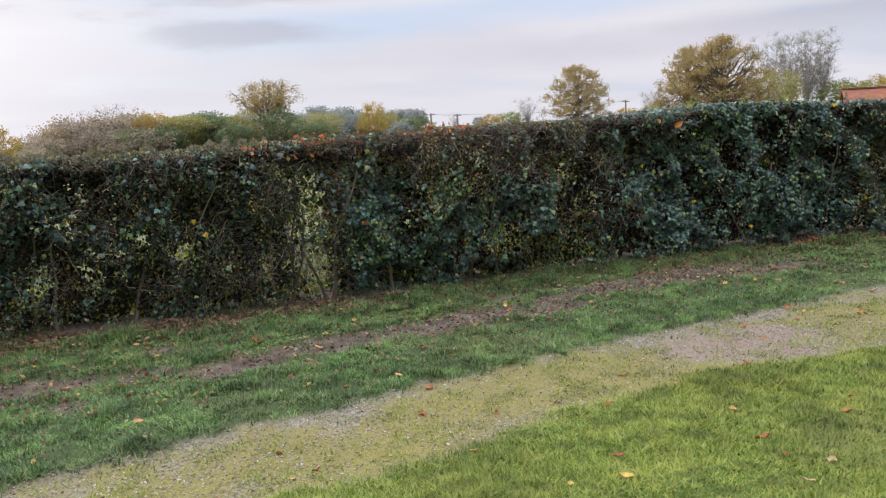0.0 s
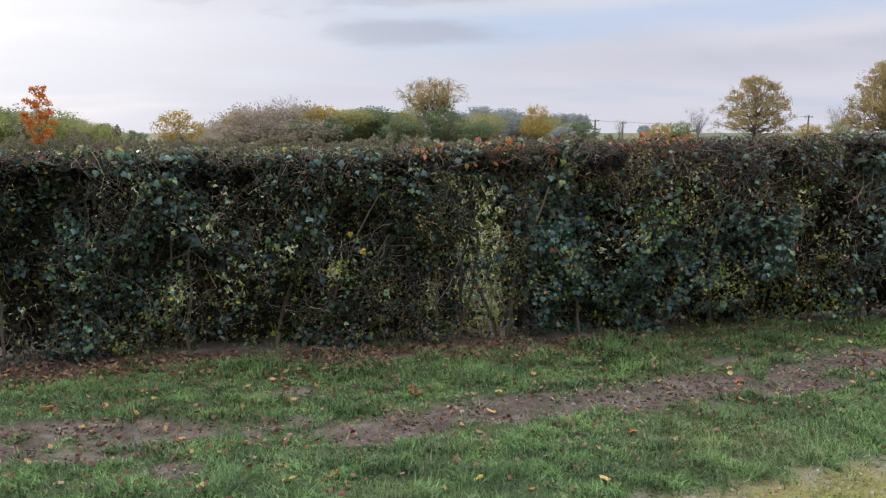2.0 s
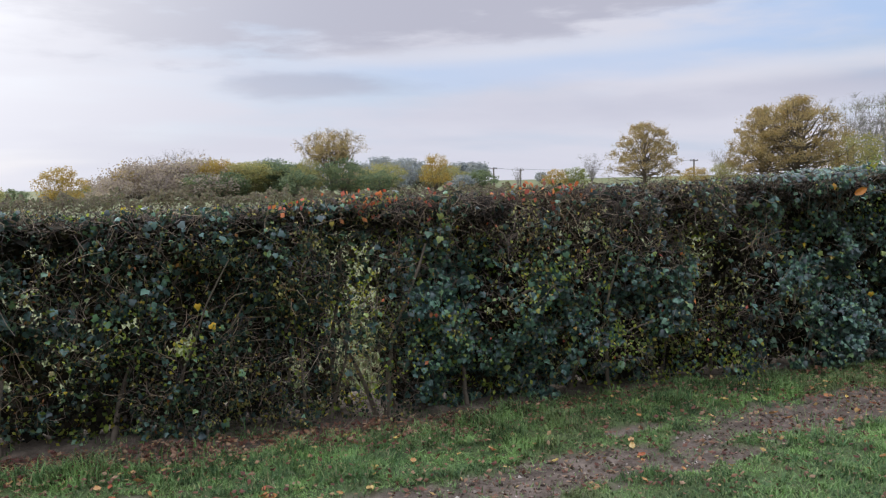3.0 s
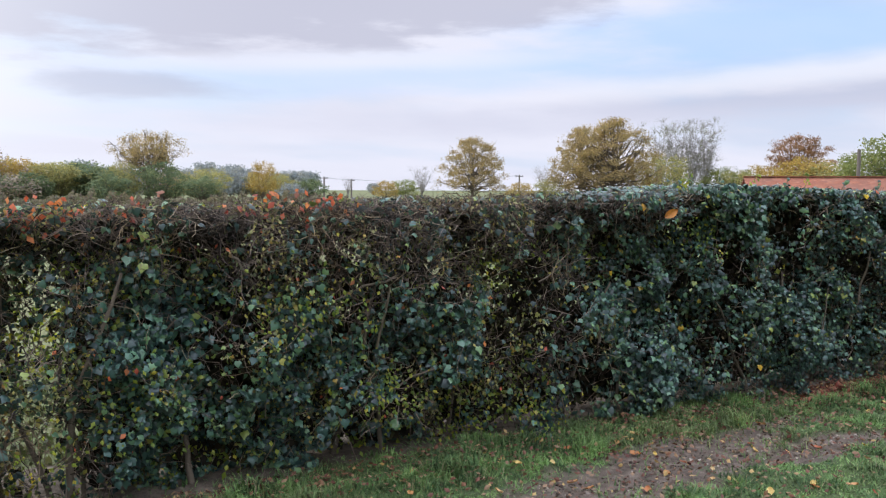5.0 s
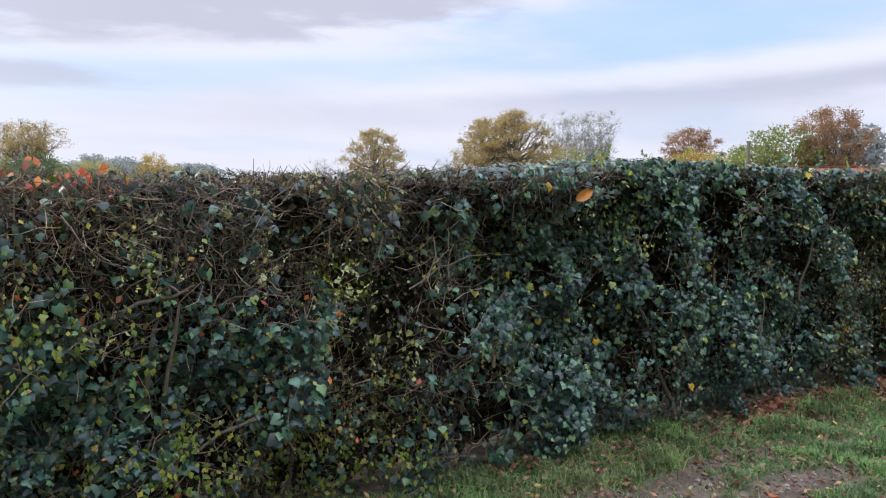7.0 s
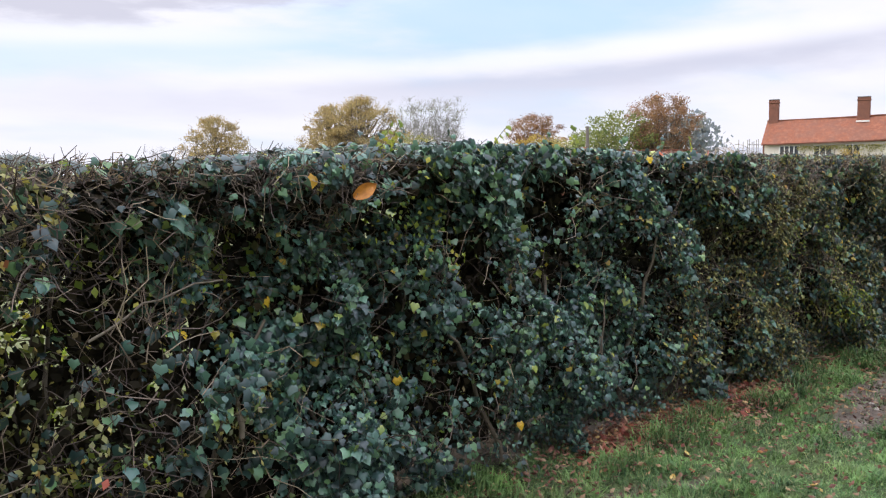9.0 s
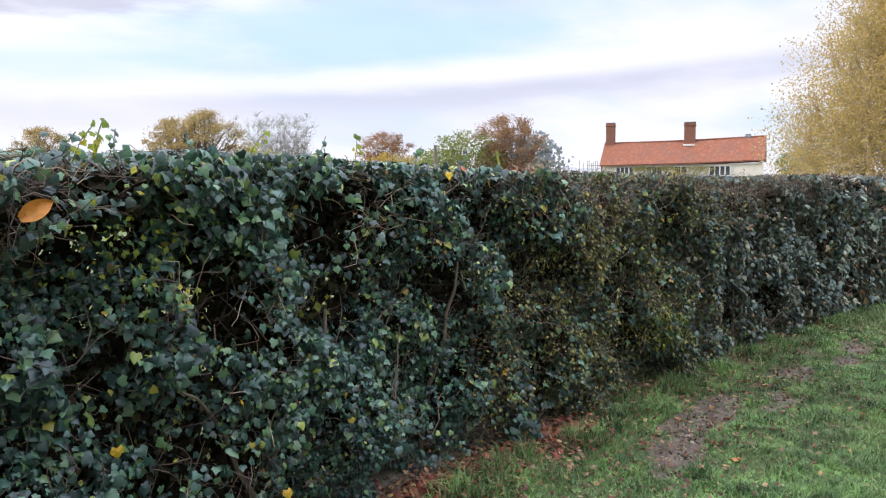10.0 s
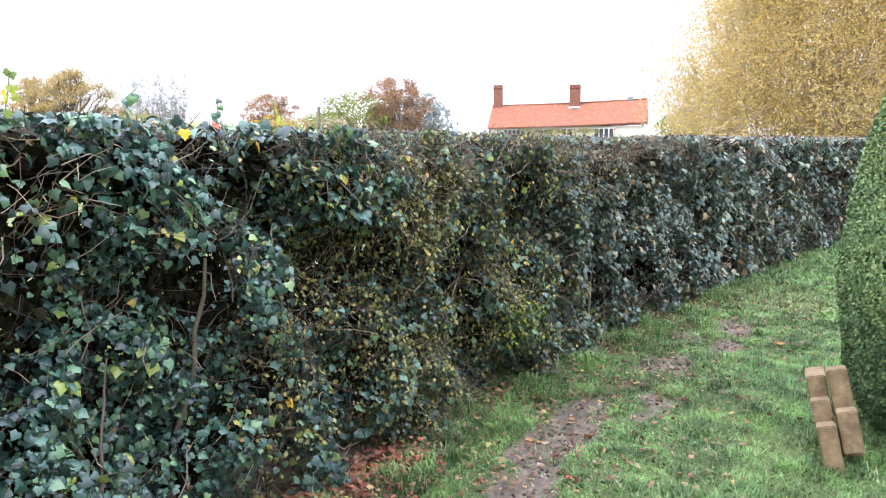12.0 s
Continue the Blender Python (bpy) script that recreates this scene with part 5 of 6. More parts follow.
def far_hedgerow():
    """Low scrub along the far side of the field."""
    r = np.random.default_rng(44)
    n = 32000
    a = np.radians(r.uniform(-42, 66, n))
    d = np.interp(np.degrees(a), [-42, -20, 0, 30, 66], [52, 56, 60, 64, 70]) + r.uniform(-1.5, 1.5, n)
    h = 0.4 + 2.9 * value_noise(a * 34, a * 0, 1.0, 45, 3) * value_noise(a * 150, a * 0 + 3, 1.0, 46, 2) * np.interp(np.degrees(a), [-42, 0, 30, 66], [1, 1.0, 0.9, 0.8])
    p = np.stack([3 + d * np.sin(a), 3.5 + d * np.cos(a), h * r.random(n) ** 0.7], -1)
    v, f = scatter(p, r.normal(size=p.shape), r.uniform(0.10, 0.26, n), DIAM_T, DIAM_F, r.uniform(0, 6.28, n))
    tagged(new("far_hedgerow", raw_mesh("far_hedgerow", v, f, SCRUB)), "mixed brown and olive scrub along the far field edge", "hedgerow", kind="stuff")


SCRUB = crown("scrub", (0.0, (0.11, 0.09, 0.075)), (0.4, (0.15, 0.14, 0.08)), (0.7, (0.20, 0.165, 0.12)), (1.0, (0.12, 0.14, 0.07)))
far_hedgerow()


TWIGB = plain("golden_twig", (0.30, 0.23, 0.17), (0.40, 0.31, 0.22), 1.0, 0.9, 0.3, 20.0, 0.2)


# the large golden tree near the house, hanging finely to the ground
def golden_tree():
    x, y = at_bearing(88.6, 45)
    t = thing("golden_tree", "very large golden-yellow autumn tree with fine twigs", "tree", at=pose(x, y, -0.05))
    a, b = tree_meshes("golden", 40, 15.0, 9.5, 0.085, 330000, GOLDEN, -0.1, 0.16, 0.0, "skirt", TWIGB, 260, 12)
    part("trunk", a, t)
    part("crown", b, t)
    return t


golden_tree()
plant(bare, 79.6, 4.9, 58, 8.0, "thin_tree", "thin pinkish-brown twiggy tree by the house", wide=0.7)
plant(green, 79.4, 2.5, 60, 6.0, "clipped_bush", "dark green dense bush beside the house", wide=0.75)


# ---- house ----
RENDER = plain("white_render", (0.74, 0.69, 0.60), (0.58, 0.53, 0.46), 0.8, 0.9, 0.2, 12.0, 0.2)
BRICK = plain("chimney_brick", (0.23, 0.10, 0.066), (0.15, 0.075, 0.055), 2.0, 0.9, 0.5, 14.0, 0.2)
WOODW = plain("white_joinery", (0.75, 0.74, 0.70), (0.66, 0.65, 0.61), 2.0, 0.6, 0.1, 20.0)
DARKGLASS = plain("window_glass", (0.03, 0.035, 0.04), (0.05, 0.055, 0.06), 1.0, 0.08, 0.0, 8.0, 0.6)
LEADM = plain("lead", (0.20, 0.20, 0.21), (0.27, 0.27, 0.28), 3.0, 0.6, 0.2, 20.0)


def tile_mat():
    m = Mat("clay_tiles")
    b = m.N("ShaderNodeTexBrick")
    b.offset = 0.5
    for k, v in (("Scale", 1.0), ("Mortar Size", 0.012), ("Brick Width", 0.17), ("Row Height", 0.11), ("Bias", -0.2)):
        b.inputs[k].default_value = v
    b.inputs["Color1"].default_value, b.inputs["Color2"].default_value, b.inputs["Mortar"].default_value = (0.27, 0.095, 0.048, 1), (0.185, 0.066, 0.040, 1), (0.12, 0.05, 0.035, 1)
    m.L(m.co, b.inputs["Vector"])
    c = m.mix(m.noise(0.5, 6, 0.8, 0.45, 0.56), b.outputs[0], (0.17, 0.075, 0.05))
    c = m.mix(m.noise(3.0, 5, 0.7, 0.5, 0.75), c, (0.30, 0.135, 0.08))
    return m.done(c, 0.9, b.outputs["Fac"], 0.5, 0.02, spec=0.2)


TILES = tile_mat()


def make_house():
    """A long farmhouse: x along the front, y into the house, z up; the front faces -y."""
    lx, ly = at_bearing(67.9, 93.0, 4.0, 5.0)
    rx, ry = at_bearing(78.45, 91, 4.0, 5.0)
    length = math.hypot(rx - lx, ry - ly)
    turn = math.degrees(math.atan2(ry - ly, rx - lx))
    h = thing("house", "long white-rendered farmhouse with red clay tile roof", "house", at=pose(lx, ly, -0.05, 0, 0, turn))
    eave, ridge, depth = 3.85, 6.35, 5.6
    wall = bmesh.new()
    x0, x1 = 0.15, length - 0.15
    box(wall, x0, x1, 0.35, 0.65, 0, eave - 0.12)
    box(wall, x0, x1, depth - 0.65, depth - 0.35, 0, eave)
    for xa, xb in ((x0, x0 + 0.3), (x1 - 0.3, x1)):
        box(wall, xa, xb, 0.65, depth - 0.65, 0, eave)
        q = [wall.verts.new(p) for p in ((xa, 0.4, eave), (xb, 0.4, eave), (xa, depth - 0.4, eave), (xb, depth - 0.4, eave), (xa, depth / 2, ridge - 0.2), (xb, depth / 2, ridge - 0.2))]
        for f in ((0, 2, 4), (1, 5, 3), (0, 4, 5, 1), (2, 3, 5, 4), (0, 1, 3, 2)):
            wall.faces.new([q[i] for i in f])
    part("wall", (wall, RENDER), h, "cream-white rendered wall")
    part("gable", (boxes((0.0, 0.15, 0.35, depth - 0.35, 0, eave - 0.02)), BRICK), h, "red brick end wall")
    # two roof slopes with thickness and a sagging ridge
    n = 24
    for side, name in ((0, "front_roof"), (1, "back_roof")):
        bm = bmesh.new()
        rows = []
        for i in range(n + 1):
            t = i / n
            x = -0.12 + (length + 0.24) * t
            sag = -0.10 * math.sin(math.pi * t) + 0.03 * math.sin(9 * t)
            col = []
            for j in range(7):
                s = j / 6
                y = s * (depth / 2 + 0.02)
                y = y if side == 0 else depth - y
                z = eave - 0.24 + 0.36 * t + (ridge - eave + 0.12) * s + sag * (0.4 + 0.6 * s) + 0.02 * math.sin(i * 2.1 + j)
                col.append((bm.verts.new((x, y, z + 0.14)), bm.verts.new((x, y, z))))
            rows.append(col)
        for i in range(n):
            for j in range(6):
                a, b, c, d = rows[i][j], rows[i + 1][j], rows[i + 1][j + 1], rows[i][j + 1]
                bm.faces.new((a[0], b[0], c[0], d[0]))
                bm.faces.new((d[1], c[1], b[1], a[1]))
            for j, k in ((0, 0), (6, 6)):
                bm.faces.new((rows[i][j][1], rows[i + 1][j][1], rows[i + 1][j][0], rows[i][j][0]))
        for i in (0, n):
            for j in range(6):
                bm.faces.new((rows[i][j][0], rows[i][j + 1][0], rows[i][j + 1][1], rows[i][j][1]))
        bmesh.ops.recalc_face_normals(bm, faces=bm.faces)
        part(name, (bm, TILES), h, "weathered red clay tile roof")
    ridge_bm = bmesh.new()
    k = int(length / 0.33)
    for i in range(k):
        t = (i + 0.5) / k
        zc = ridge - 0.02 + 0.36 * t - 0.10 * math.sin(math.pi * t)
        box(ridge_bm, -0.1 + i * length / k, -0.1 + (i + 0.96) * length / k, depth / 2 - 0.13, depth / 2 + 0.13, zc - 0.06, zc + 0.07)
    part("ridge_tiles", (ridge_bm, TILES), h, "line of clay ridge tiles")
    # chimneys
    for cx, w, d, top, name in ((0.55, 0.95, 0.75, 8.55, "chimney"), (length * 0.545, 1.15, 0.8, 8.35, "chimney"), (length * 0.90, 0.55, 0.45, 6.95, "flue")):
        bm = boxes((cx - w / 2, cx + w / 2, depth / 2 - d / 2, depth / 2 + d / 2, ridge - 1.3, top - 0.35), (cx - w / 2 - 0.05, cx + w / 2 + 0.05, depth / 2 - d / 2 - 0.05, depth / 2 + d / 2 + 0.05, top - 0.345, top - 0.18), (cx - w / 2, cx + w / 2, depth / 2 - d / 2, depth / 2 + d / 2, top - 0.175, top))
        c = part(name, (bevelled(bm, 0.015, 1), BRICK if name == "chimney" else LEADM), h, "weathered red brick chimney stack" if name == "chimney" else "small grey flue on the ridge")
        if name == "chimney":
            part("cap", (boxes((cx - w / 2 - 0.03, cx + w / 2 + 0.03, depth / 2 - d / 2 - 0.03, depth / 2 + d / 2 + 0.03, top + 0.002, top + 0.08)), LEADM), c)
            if cx > 2:
                part("flashing", (boxes((cx - w / 2 - 0.04, cx + w / 2 + 0.04, depth / 2 - d / 2 - 0.45, depth / 2 - d / 2 - 0.38, ridge - 0.55, ridge - 0.38)), WOODW), c)
    # casements under the eaves and below
    for cx, w, lights in ((length * 0.155, 1.9, 4), (length * 0.345, 1.7, 3), (length * 0.51, 1.3, 2), (length * 0.745, 2.1, 4)):
        for zc, hh in ((3.0, 0.95), (1.2, 1.0)):
            win = part("window", (boxes((cx - w / 2, cx + w / 2, 0.30, 0.345, zc - hh / 2, zc + hh / 2)), DARKGLASS), h, "dark leaded casement window")
            fr = bmesh.new()
            box(fr, cx - w / 2 - 0.06, cx + w / 2 + 0.06, 0.22, 0.34, zc + hh / 2, zc + hh / 2 + 0.08)
            box(fr, cx - w / 2 - 0.12, cx + w / 2 + 0.12, 0.16, 0.34, zc - hh / 2 - 0.09, zc - hh / 2)
            for i in range(lights + 1):
                mx = cx - w / 2 + w * i / lights
                box(fr, mx - 0.05, mx + 0.05, 0.24, 0.34, zc - hh / 2 + 0.002, zc + hh / 2 - 0.002)
            part("frame", (fr, WOODW), win, "white painted window frame")
    part("door", (bevelled(boxes((length * 0.62, length * 0.62 + 0.95, 0.28, 0.345, 0.05, 2.05)), 0.02, 1), BARK), h, "dark plank door")
    # creeper under the eaves and a leafless shrub against the wall
    r = np.random.default_rng(77)
    m = 700
    x = r.uniform(length * 0.2, length * 0.72, m)
    z = 3.55 - np.abs(r.normal(0, 0.32, m)) * (0.4 + 1.4 * value_noise(x, x * 0, 0.5, 5))
    p = np.stack([x, r.uniform(0.05, 0.3, m), z], -1)
    v, f = scatter(p, np.stack([r.normal(0, 0.6, m), -np.ones(m), r.normal(0.3, 0.5, m)], -1), r.uniform(0.10, 0.2, m), OVAL_T, OVAL_F)
    part("creeper", raw_mesh("creeper", v, f, OLIVE), h, "olive-yellow creeper along the eaves", "stuff")


make_house()
hx, hy = at_bearing(76.5, 84, 4.0, 5.0)
tree("garden_shrub", "bare twiggy garden shrub before the house", bare, hx, hy, 40, 0.36)
hx, hy = at_bearing(73.0, 84, 4.0, 5.0)
tree("garden_shrub", "yellowing garden shrub before the house", gold, hx, hy, 40, 0.50)


def make_barn(name, label, az0, az1, dist, eave, ridge):
    ax, ay = at_bearing(az0, dist)
    bx, by = at_bearing(az1, dist)
    n = math.hypot(bx - ax, by - ay)
    b = thing(name, label, "barn", at=pose(ax, ay, -0.05, 0, 0, math.degrees(math.atan2(by - ay, bx - ax))))
    part("wall", (boxes((0, n, 0, 8, 0, eave)), BARK), b)
    bm = bmesh.new()
    q = [bm.verts.new(p) for p in ((-0.3, -0.3, eave), (n + 0.3, -0.3, eave), (n + 0.3, 8.3, eave), (-0.3, 8.3, eave), (-0.3, 4, ridge), (n + 0.3, 4, ridge))]
    for f in ((0, 1, 5, 4), (2, 3, 4, 5), (0, 4, 3), (1, 2, 5), (3, 2, 1, 0)):
        bm.faces.new([q[i] for i in f])
    part("roof", (bm, LEADM), b, "grey sheet roof")


make_barn("barn", "low grey-roofed farm shed", 63.6, 65.8, 170, 3.4, 5.2)
make_barn("barn", "low grey-roofed farm shed", 66.2, 67.9, 150, 3.0, 4.6)


def make_scaffold():
    x, y = at_bearing(67.1, 125, 4.0, 5.0)
    s = thing("scaffold", "pale scaffold poles round a roof", "scaffold", at=pose(x, y, 0, 0, 0, -20))
    for i in range(5):
        for k in (0, 1):
            part("pole", (boxes((i * 0.9 - 0.04, i * 0.9 + 0.04, k * 2.0 - 0.04, k * 2.0 + 0.04, 0, 5.2 - 0.3 * (i % 2))), GREYBARK), s)
    for z in (3.2, 4.4):
        part("rail", (boxes((-0.3, 4.0, -0.11, -0.045, z, z + 0.06)), GREYBARK), s)


make_scaffold()

def make_outbuilding():
    """A low garden building whose clay roof just shows over the hedge."""
    b = thing("outbuilding", "low brick outbuilding with a red clay tile roof", "shed", at=pose(30.0, 27.0, -0.05, 0, 0, -42))
    n, d, eave, ridge = 9.5, 4.5, 1.45, 2.30
    part("wall", (boxes((0.15, n, 0.2, d - 0.2, 0, eave)), BRICK), b)
    bm = bmesh.new()
    q = [bm.verts.new(p) for p in ((0.2, 0.25, eave), (0.2, d - 0.25, eave), (0.2, d / 2, ridge - 0.14))]
    bm.faces.new(q)
    part("gable", (bm, BRICK), b)
    for side in (0, 1):
        bm = bmesh.new()
        y0 = -0.1 if side == 0 else d + 0.1
        top = [(0, y0, eave - 0.05), (n + 0.2, y0, eave - 0.05), (n + 0.2, d / 2, ridge), (0, d / 2, ridge)]
        up = [bm.verts.new(p) for p in top]
        lo = [bm.verts.new((p[0], p[1], p[2] - 0.09)) for p in top]
        bm.faces.new(up)
        bm.faces.new(lo[::-1])
        for i in range(4):
            bm.faces.new((up[i], lo[i], lo[(i + 1) % 4], up[(i + 1) % 4]))
        bmesh.ops.recalc_face_normals(bm, faces=bm.faces)
        part("roof", (bm, TILES), b, "red clay tile roof slope")
    part("ridge_tiles", (boxes((-0.02, n + 0.22, d / 2 - 0.1, d / 2 + 0.1, ridge + 0.003, ridge + 0.06)), TILES), b)


make_outbuilding()

# ---- poles and wires ----
POLE = plain("pole_wood", (0.13, 0.11, 0.095), (0.20, 0.17, 0.15), 1.0, 0.9, 0.3, 20.0, 0.2)


def make_pole(az_deg, top_el, dist, label, arms=True):
    x, y = at_bearing(az_deg, dist)
    h = 1.6 + dist * math.tan(radians(top_el))
    p = thing("utility_pole", label, "pole", at=pose(x, y, -0.05, 0, 0, -az_deg))
    v, f = tubes(np.array([[[0, 0, z] for z in np.linspace(0, h, 5)]]), np.linspace(0.17, 0.13, 5)[None], 8)
    part("post", raw_mesh("post", v, f, POLE, True), p)
    if not arms:
        return Vector((x, y, h))
    part("crossarm", (bevelled(boxes((-0.7, 0.7, -0.20, -0.135, h - 0.35, h - 0.22)), 0.01, 1), POLE), p)
    for i in (-0.6, 0.0, 0.6):
        part("insulator", (bevelled(boxes((i - 0.05, i + 0.05, -0.22, -0.12, h - 0.218, h - 0.05)), 0.02, 1), LEADM), p)
    return Vector((x, y, h - 0.1))


tops = [make_pole(a, e, d, "dark wooden utility pole with crossarm") for a, e, d in ((20.4, 0.9, 150), (22.3, 0.75, 150), (34.2, 1.1, 150))]
make_pole(55.9, 2.75, 70, "dark plain wooden pole by the willows", False)
wire = thing("overhead_wire", "thin dark overhead wire between poles", "wire")
for a, b in ((tops[0], tops[1]), (tops[1], tops[2])):
    t = np.linspace(0, 1, 14)[:, None]
    q = np.array(a)[None] * (1 - t) + np.array(b)[None] * t
    q[:, 2] -= 0.9 * 4 * t[:, 0] * (1 - t[:, 0]) * (1 if (b - a).length > 10 else 0.2)
    v, f = tubes(q[None], np.full((1, 14), 0.03), 4)
    part("strand", raw_mesh("strand", v, f, LEADM), wire)

# ---- clipped yew and timber offcuts ----
YEW = leaf_mat("yew_needle", [(0.0, (0.03, 0.06, 0.026)), (0.5, (0.070, 0.120, 0.046)), (0.85, (0.12, 0.175, 0.066)), (1.0, (0.16, 0.21, 0.08))], 0.6, 0.1, 0.2)


def make_yew():
    cx, cy = 10.45, 4.24
    t = thing("clipped_yew", "clipped conical green yew standing on the grass", "shrub", at=pose(cx, cy, 0))
    r = np.random.default_rng(91)
    n = 115000
    z = 3.3 * r.random(n) ** 1.15
    a = r.uniform(0, 6.283, n)
    prof = np.interp(z, [0, 0.25, 0.8, 1.4, 2.2, 3.0, 3.3], [0.60, 0.74, 0.80, 0.72, 0.50, 0.22, 0.03])
    rad = prof * (1 + 0.07 * (value_noise(a * 2.5, z * 3, 1.2, 92, 3) - 0.5)) - np.abs(r.normal(0, 0.025, n))
    p = np.stack([np.cos(a) * rad, np.sin(a) * rad, z + 0.02], -1)
    nor = np.stack([np.cos(a), np.sin(a), 0.3 + 0 * a], -1) + r.normal(0, 0.7, (n, 3))
    v, f = scatter(p, nor, r.uniform(0.011, 0.021, n), DIAM_T, DIAM_F, r.uniform(0, 6.28, n))
    part("foliage", raw_mesh("foliage", v, f, YEW), t, "dense fine clipped yew needles", "stuff")
    q = np.linspace(0, 3.2, 9)
    v, f = tubes(np.stack([0 * q, 0 * q, q], -1)[None], (np.interp(q, [0, 3.2], [0.09, 0.02]))[None], 8)
    part("trunk", raw_mesh("trunk", v, f, BARK, True), t)
    # dense dark inside
    k = 9000
    z = 3.1 * r.random(k) ** 1.15
    a = r.uniform(0, 6.283, k)
    rad = np.interp(z, [0, 0.25, 0.8, 1.4, 2.2, 3.0, 3.3], [0.60, 0.74, 0.80, 0.72, 0.50, 0.22, 0.03]) * 0.86
    p = np.stack([np.cos(a) * rad, np.sin(a) * rad, z + 0.02], -1)
    v, f = scatter(p, p * np.array([[1, 1, 0.1]]), r.uniform(0.06, 0.1, k), OVAL_T, OVAL_F, r.uniform(0, 6.28, k))
    part("inner_foliage", raw_mesh("inner_foliage", v, f, YEW), t, kind="stuff")
    yl = raw_mesh("leaf", *scatter(np.zeros((1, 3)), np.array([[-1.0, 0.2, 0.3]]), np.array([0.06]), OVAL_T, OVAL_F, np.zeros(1)), RED)
    part("caught_leaf", yl, t, "red leaf caught in the yew").location = (-0.74, 0.36, 0.62)


make_yew()

TIMBER = plain("weathered_timber", (0.27, 0.19, 0.10), (0.10, 0.065, 0.036), 14.0, 0.85, 0.5, 70.0, 0.3)


def make_blocks():
    s = thing("timber_stack", "leaning stack of five weathered square timber offcuts", "timber", at=pose(9.6, 4.955, -0.02, 0, 0, 3) @ pose(0, 0, 0, -13, 4, 0))
    for x0, x1, y0, y1, z0, z1 in ((0.0, 0.10, 0.0, 0.085, 0.0, 0.26), (0.105, 0.20, 0.004, 0.09, 0.0, 0.36), (0.205, 0.45, 0.0, 0.09, 0.0, 0.46), (0.03, 0.14, -0.10, -0.01, 0.11, 0.31), (0.145, 0.25, -0.098, -0.006, 0.0, 0.49)):
        part("block", (bevelled(boxes((x0, x1, y0, y1, z0, z1)), 0.006, 2), TIMBER), s)


make_blocks()


# ---- fallen leaves ----
def curled(seed):
    r = random.Random(seed)
    v, f = [], []
    for i in range(6):
        t = i / 5
        w = 0.32 * math.sin(math.pi * min(1, 0.1 + 0.9 * t)) * r.uniform(0.85, 1.15)
        for j in range(3):
            s = j - 1
            v.append((w * s, t - 0.5, 0.16 * abs(s) * r.uniform(0.6, 1.4) + 0.25 * (t - 0.5) ** 2 + 0.02))
    for i in range(5):
        for j in range(2):
            k = i * 3 + j
            f.append((k, k + 1, k + 4, k + 3))
    return raw_mesh("fallen_leaf", v, f, LEAFLOOSE, True)


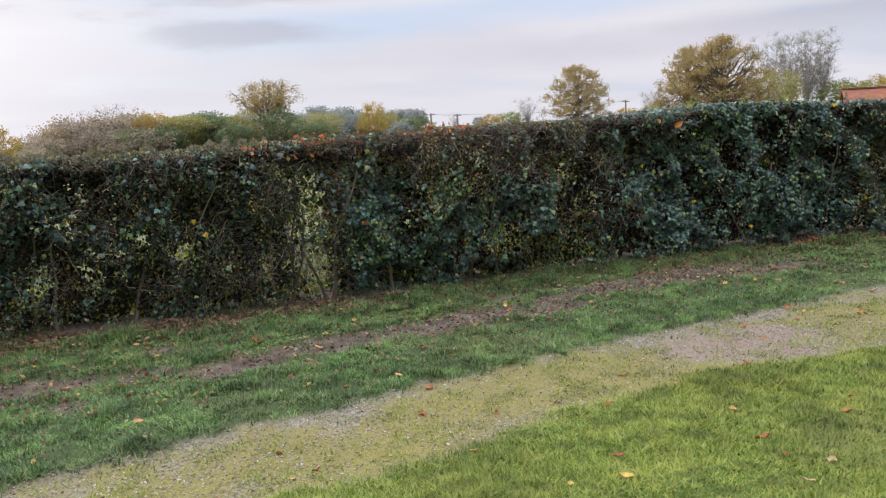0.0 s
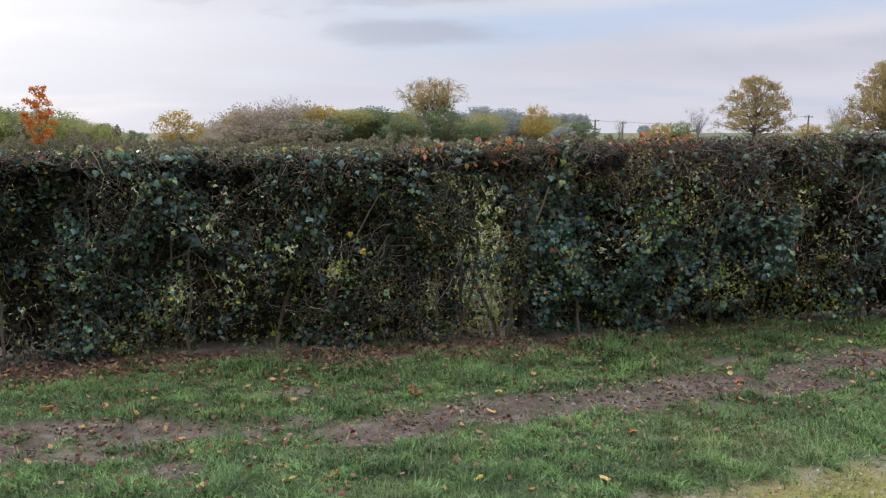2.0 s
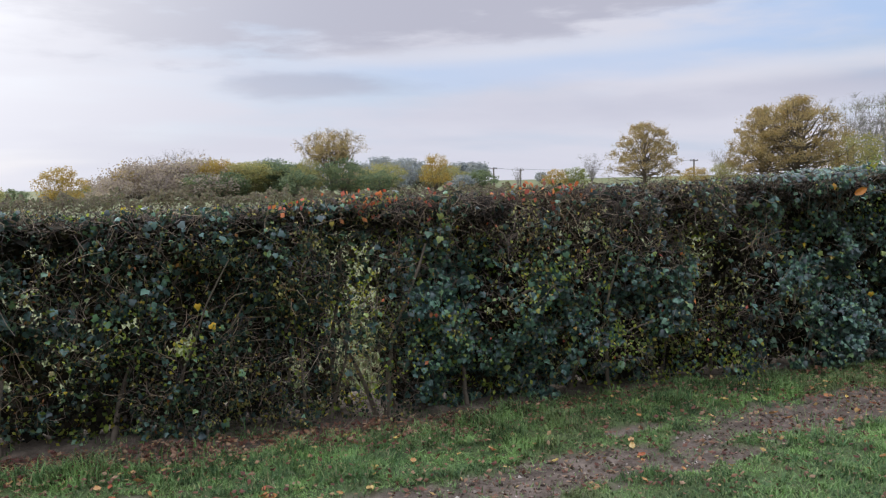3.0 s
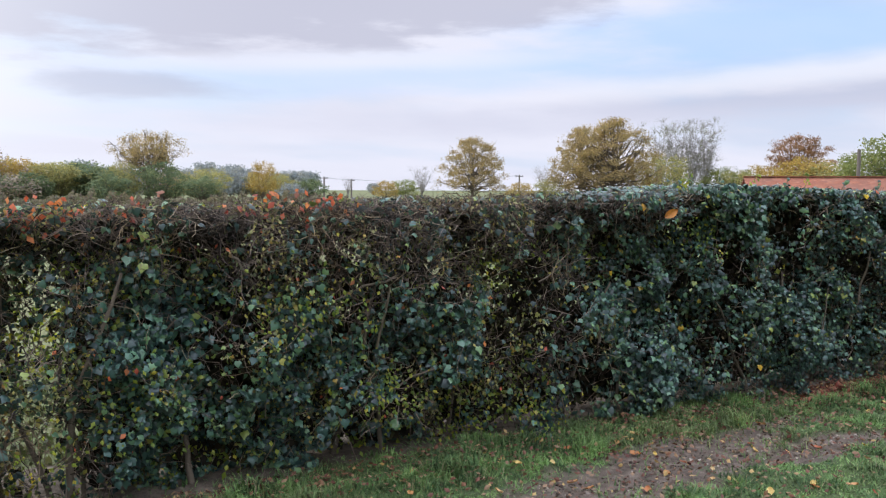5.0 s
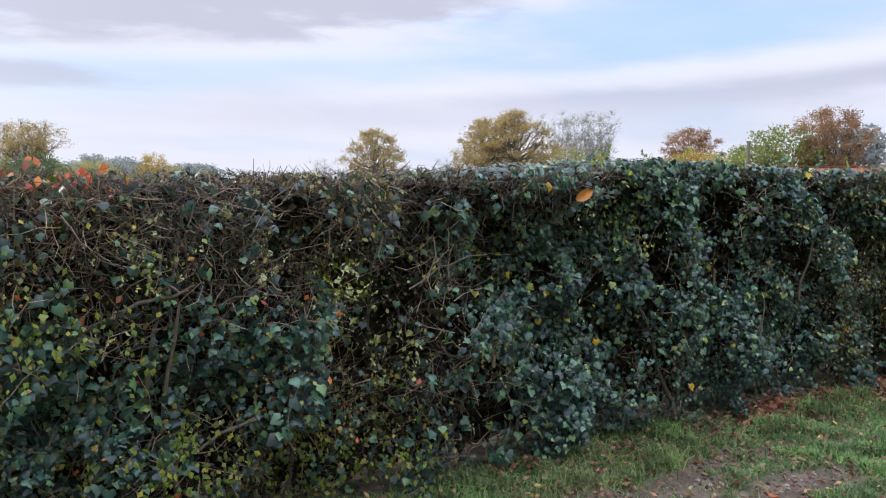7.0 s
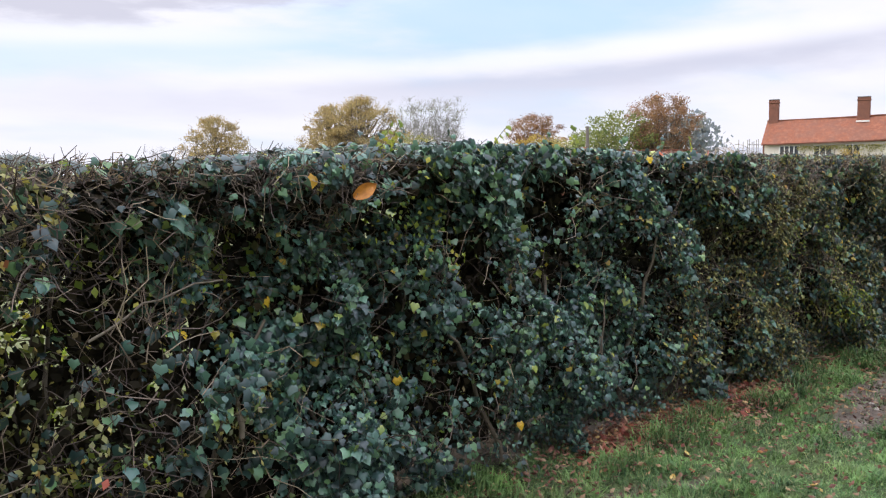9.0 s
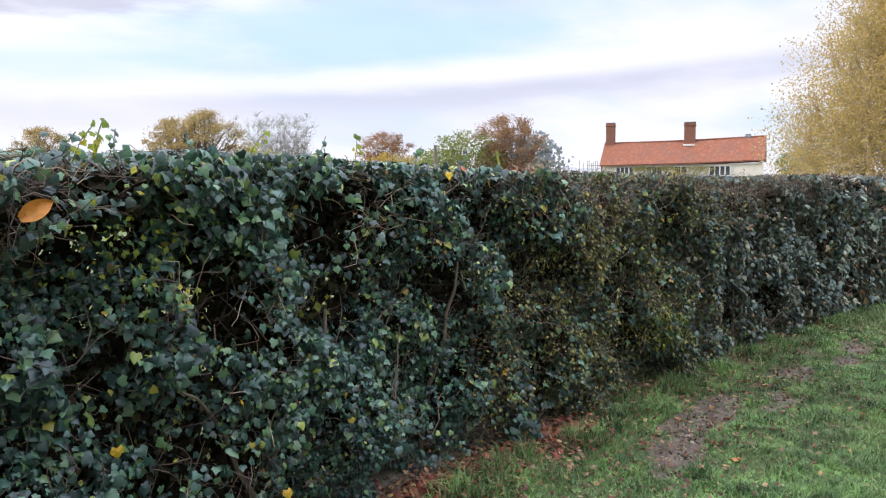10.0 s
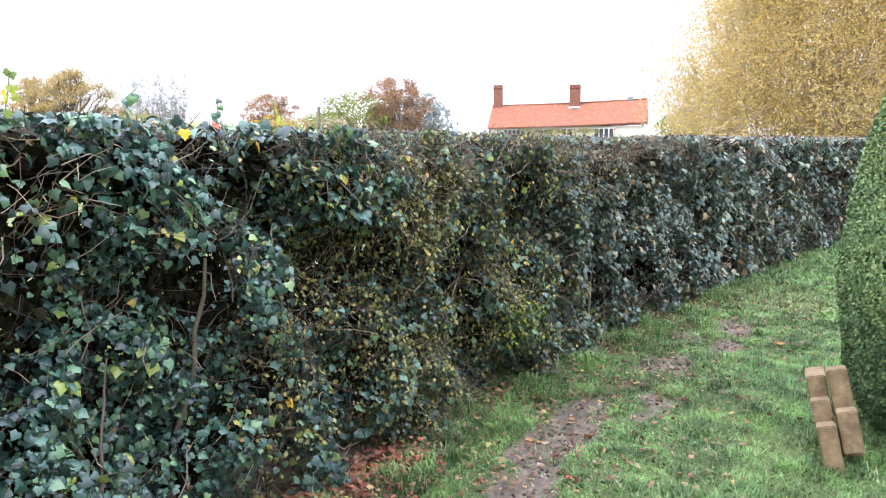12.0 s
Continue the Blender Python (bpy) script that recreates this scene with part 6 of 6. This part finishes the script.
def drop_leaves():
    kinds = [curled(i) for i in range(5)]
    r = np.random.default_rng(95)
    spots = [(1.65, 4.58, 0.06), (0.09, 5.08, 0.07), (1.45, 4.18, 0.06), (0.25, 3.62, 0.06), (2.2, 3.95, 0.06), (2.9, 3.3, 0.06), (2.05, 3.1, 0.06), (4.0, 2.3, 0.09), (4.9, 6.85, 0.07)]
    for i in range(285):
        x = r.uniform(-3.5, 12.5) if i % 3 else r.uniform(-2.5, 6)
        y = r.uniform(2.2, hedge_face(x) - 0.05) if r.random() < 0.45 else hedge_face(x) - abs(r.normal(0, 0.9)) - 0.05
        spots.append((x, y, r.uniform(0.036, 0.072)))
    for i, (x, y, s) in enumerate(spots):
        ob = tagged(new("fallen_leaf", kinds[i % 5]), "curled dry autumn leaf lying on the grass", "leaf", "fallen leaves")
        ob.location = (x, y, float(ground_height(np.array([x]), np.array([y]))[0]) + (0.012 if y > 4.6 or y < 3.6 else 0.002))
        ob.rotation_euler, ob.scale = (r.normal(0, 0.25), r.normal(0, 0.25), r.uniform(0, 6.28)), (s, s, s)
    n = 30000
    x = r.uniform(-6, 14, n)
    d = np.abs(r.normal(0, 0.26, n)) - 0.12
    far = r.random(n) < 0.45
    d = np.where(far, np.abs(r.normal(np.interp(x, [-5, 1, 4, 6, 9, 13], [1.4, 1.3, 0.95, 0.7, 0.6, 0.5]), 0.55, n)), d)
    dense = np.where(far, 0.6, 0.30 + 0.7 * np.exp(-((x - 8.3) / 0.8) ** 2) + 0.7 * (x < 2.5))
    ok = r.random(n) < dense
    x, d = x[ok], d[ok]
    y = hedge_face(x) - d
    m = 1500
    px = np.where(r.random(m) < 0.6, r.normal(8.35, 0.28, m), r.normal(7.45, 0.22, m))
    x, y = np.concatenate([x, px]), np.concatenate([y, hedge_face(px) - r.normal(0.06, 0.10, m)])
    p = np.stack([x, y, ground_height(x, y) + r.uniform(0.006, 0.045, len(x))], -1)
    v, f = scatter(p, unit(r.normal(0, 0.45, p.shape) + np.array([[0, 0, 1.0]])), r.uniform(0.02, 0.045, len(p)), OVAL_T, OVAL_F, r.uniform(0, 6.28, len(p)))
    m = 900
    qx = np.where(r.random(m) < 0.7, r.normal(8.45, 0.26, m), r.normal(7.5, 0.25, m))
    qy = hedge_face(qx) - np.abs(r.normal(0.08, 0.10, m))
    q = np.stack([qx, qy, ground_height(qx, qy) + r.uniform(0.01, 0.05, m)], -1)
    v2, f2 = scatter(q, unit(r.normal(0, 0.5, q.shape) + np.array([[0, 0, 1.0]])), r.uniform(0.03, 0.06, m), OVAL_T, OVAL_F, r.uniform(0, 6.28, m))
    tagged(new("red_leaf_litter", raw_mesh("red_leaf_litter", v2, f2, RUSTY)), "dark red fallen leaves piled at the hedge foot", "leaf litter", kind="stuff")
    tagged(new("leaf_litter", raw_mesh("leaf_litter", v, f, LITTER)), "scattered brown leaf litter along the hedge foot", "leaf litter", kind="stuff")


drop_leaves()
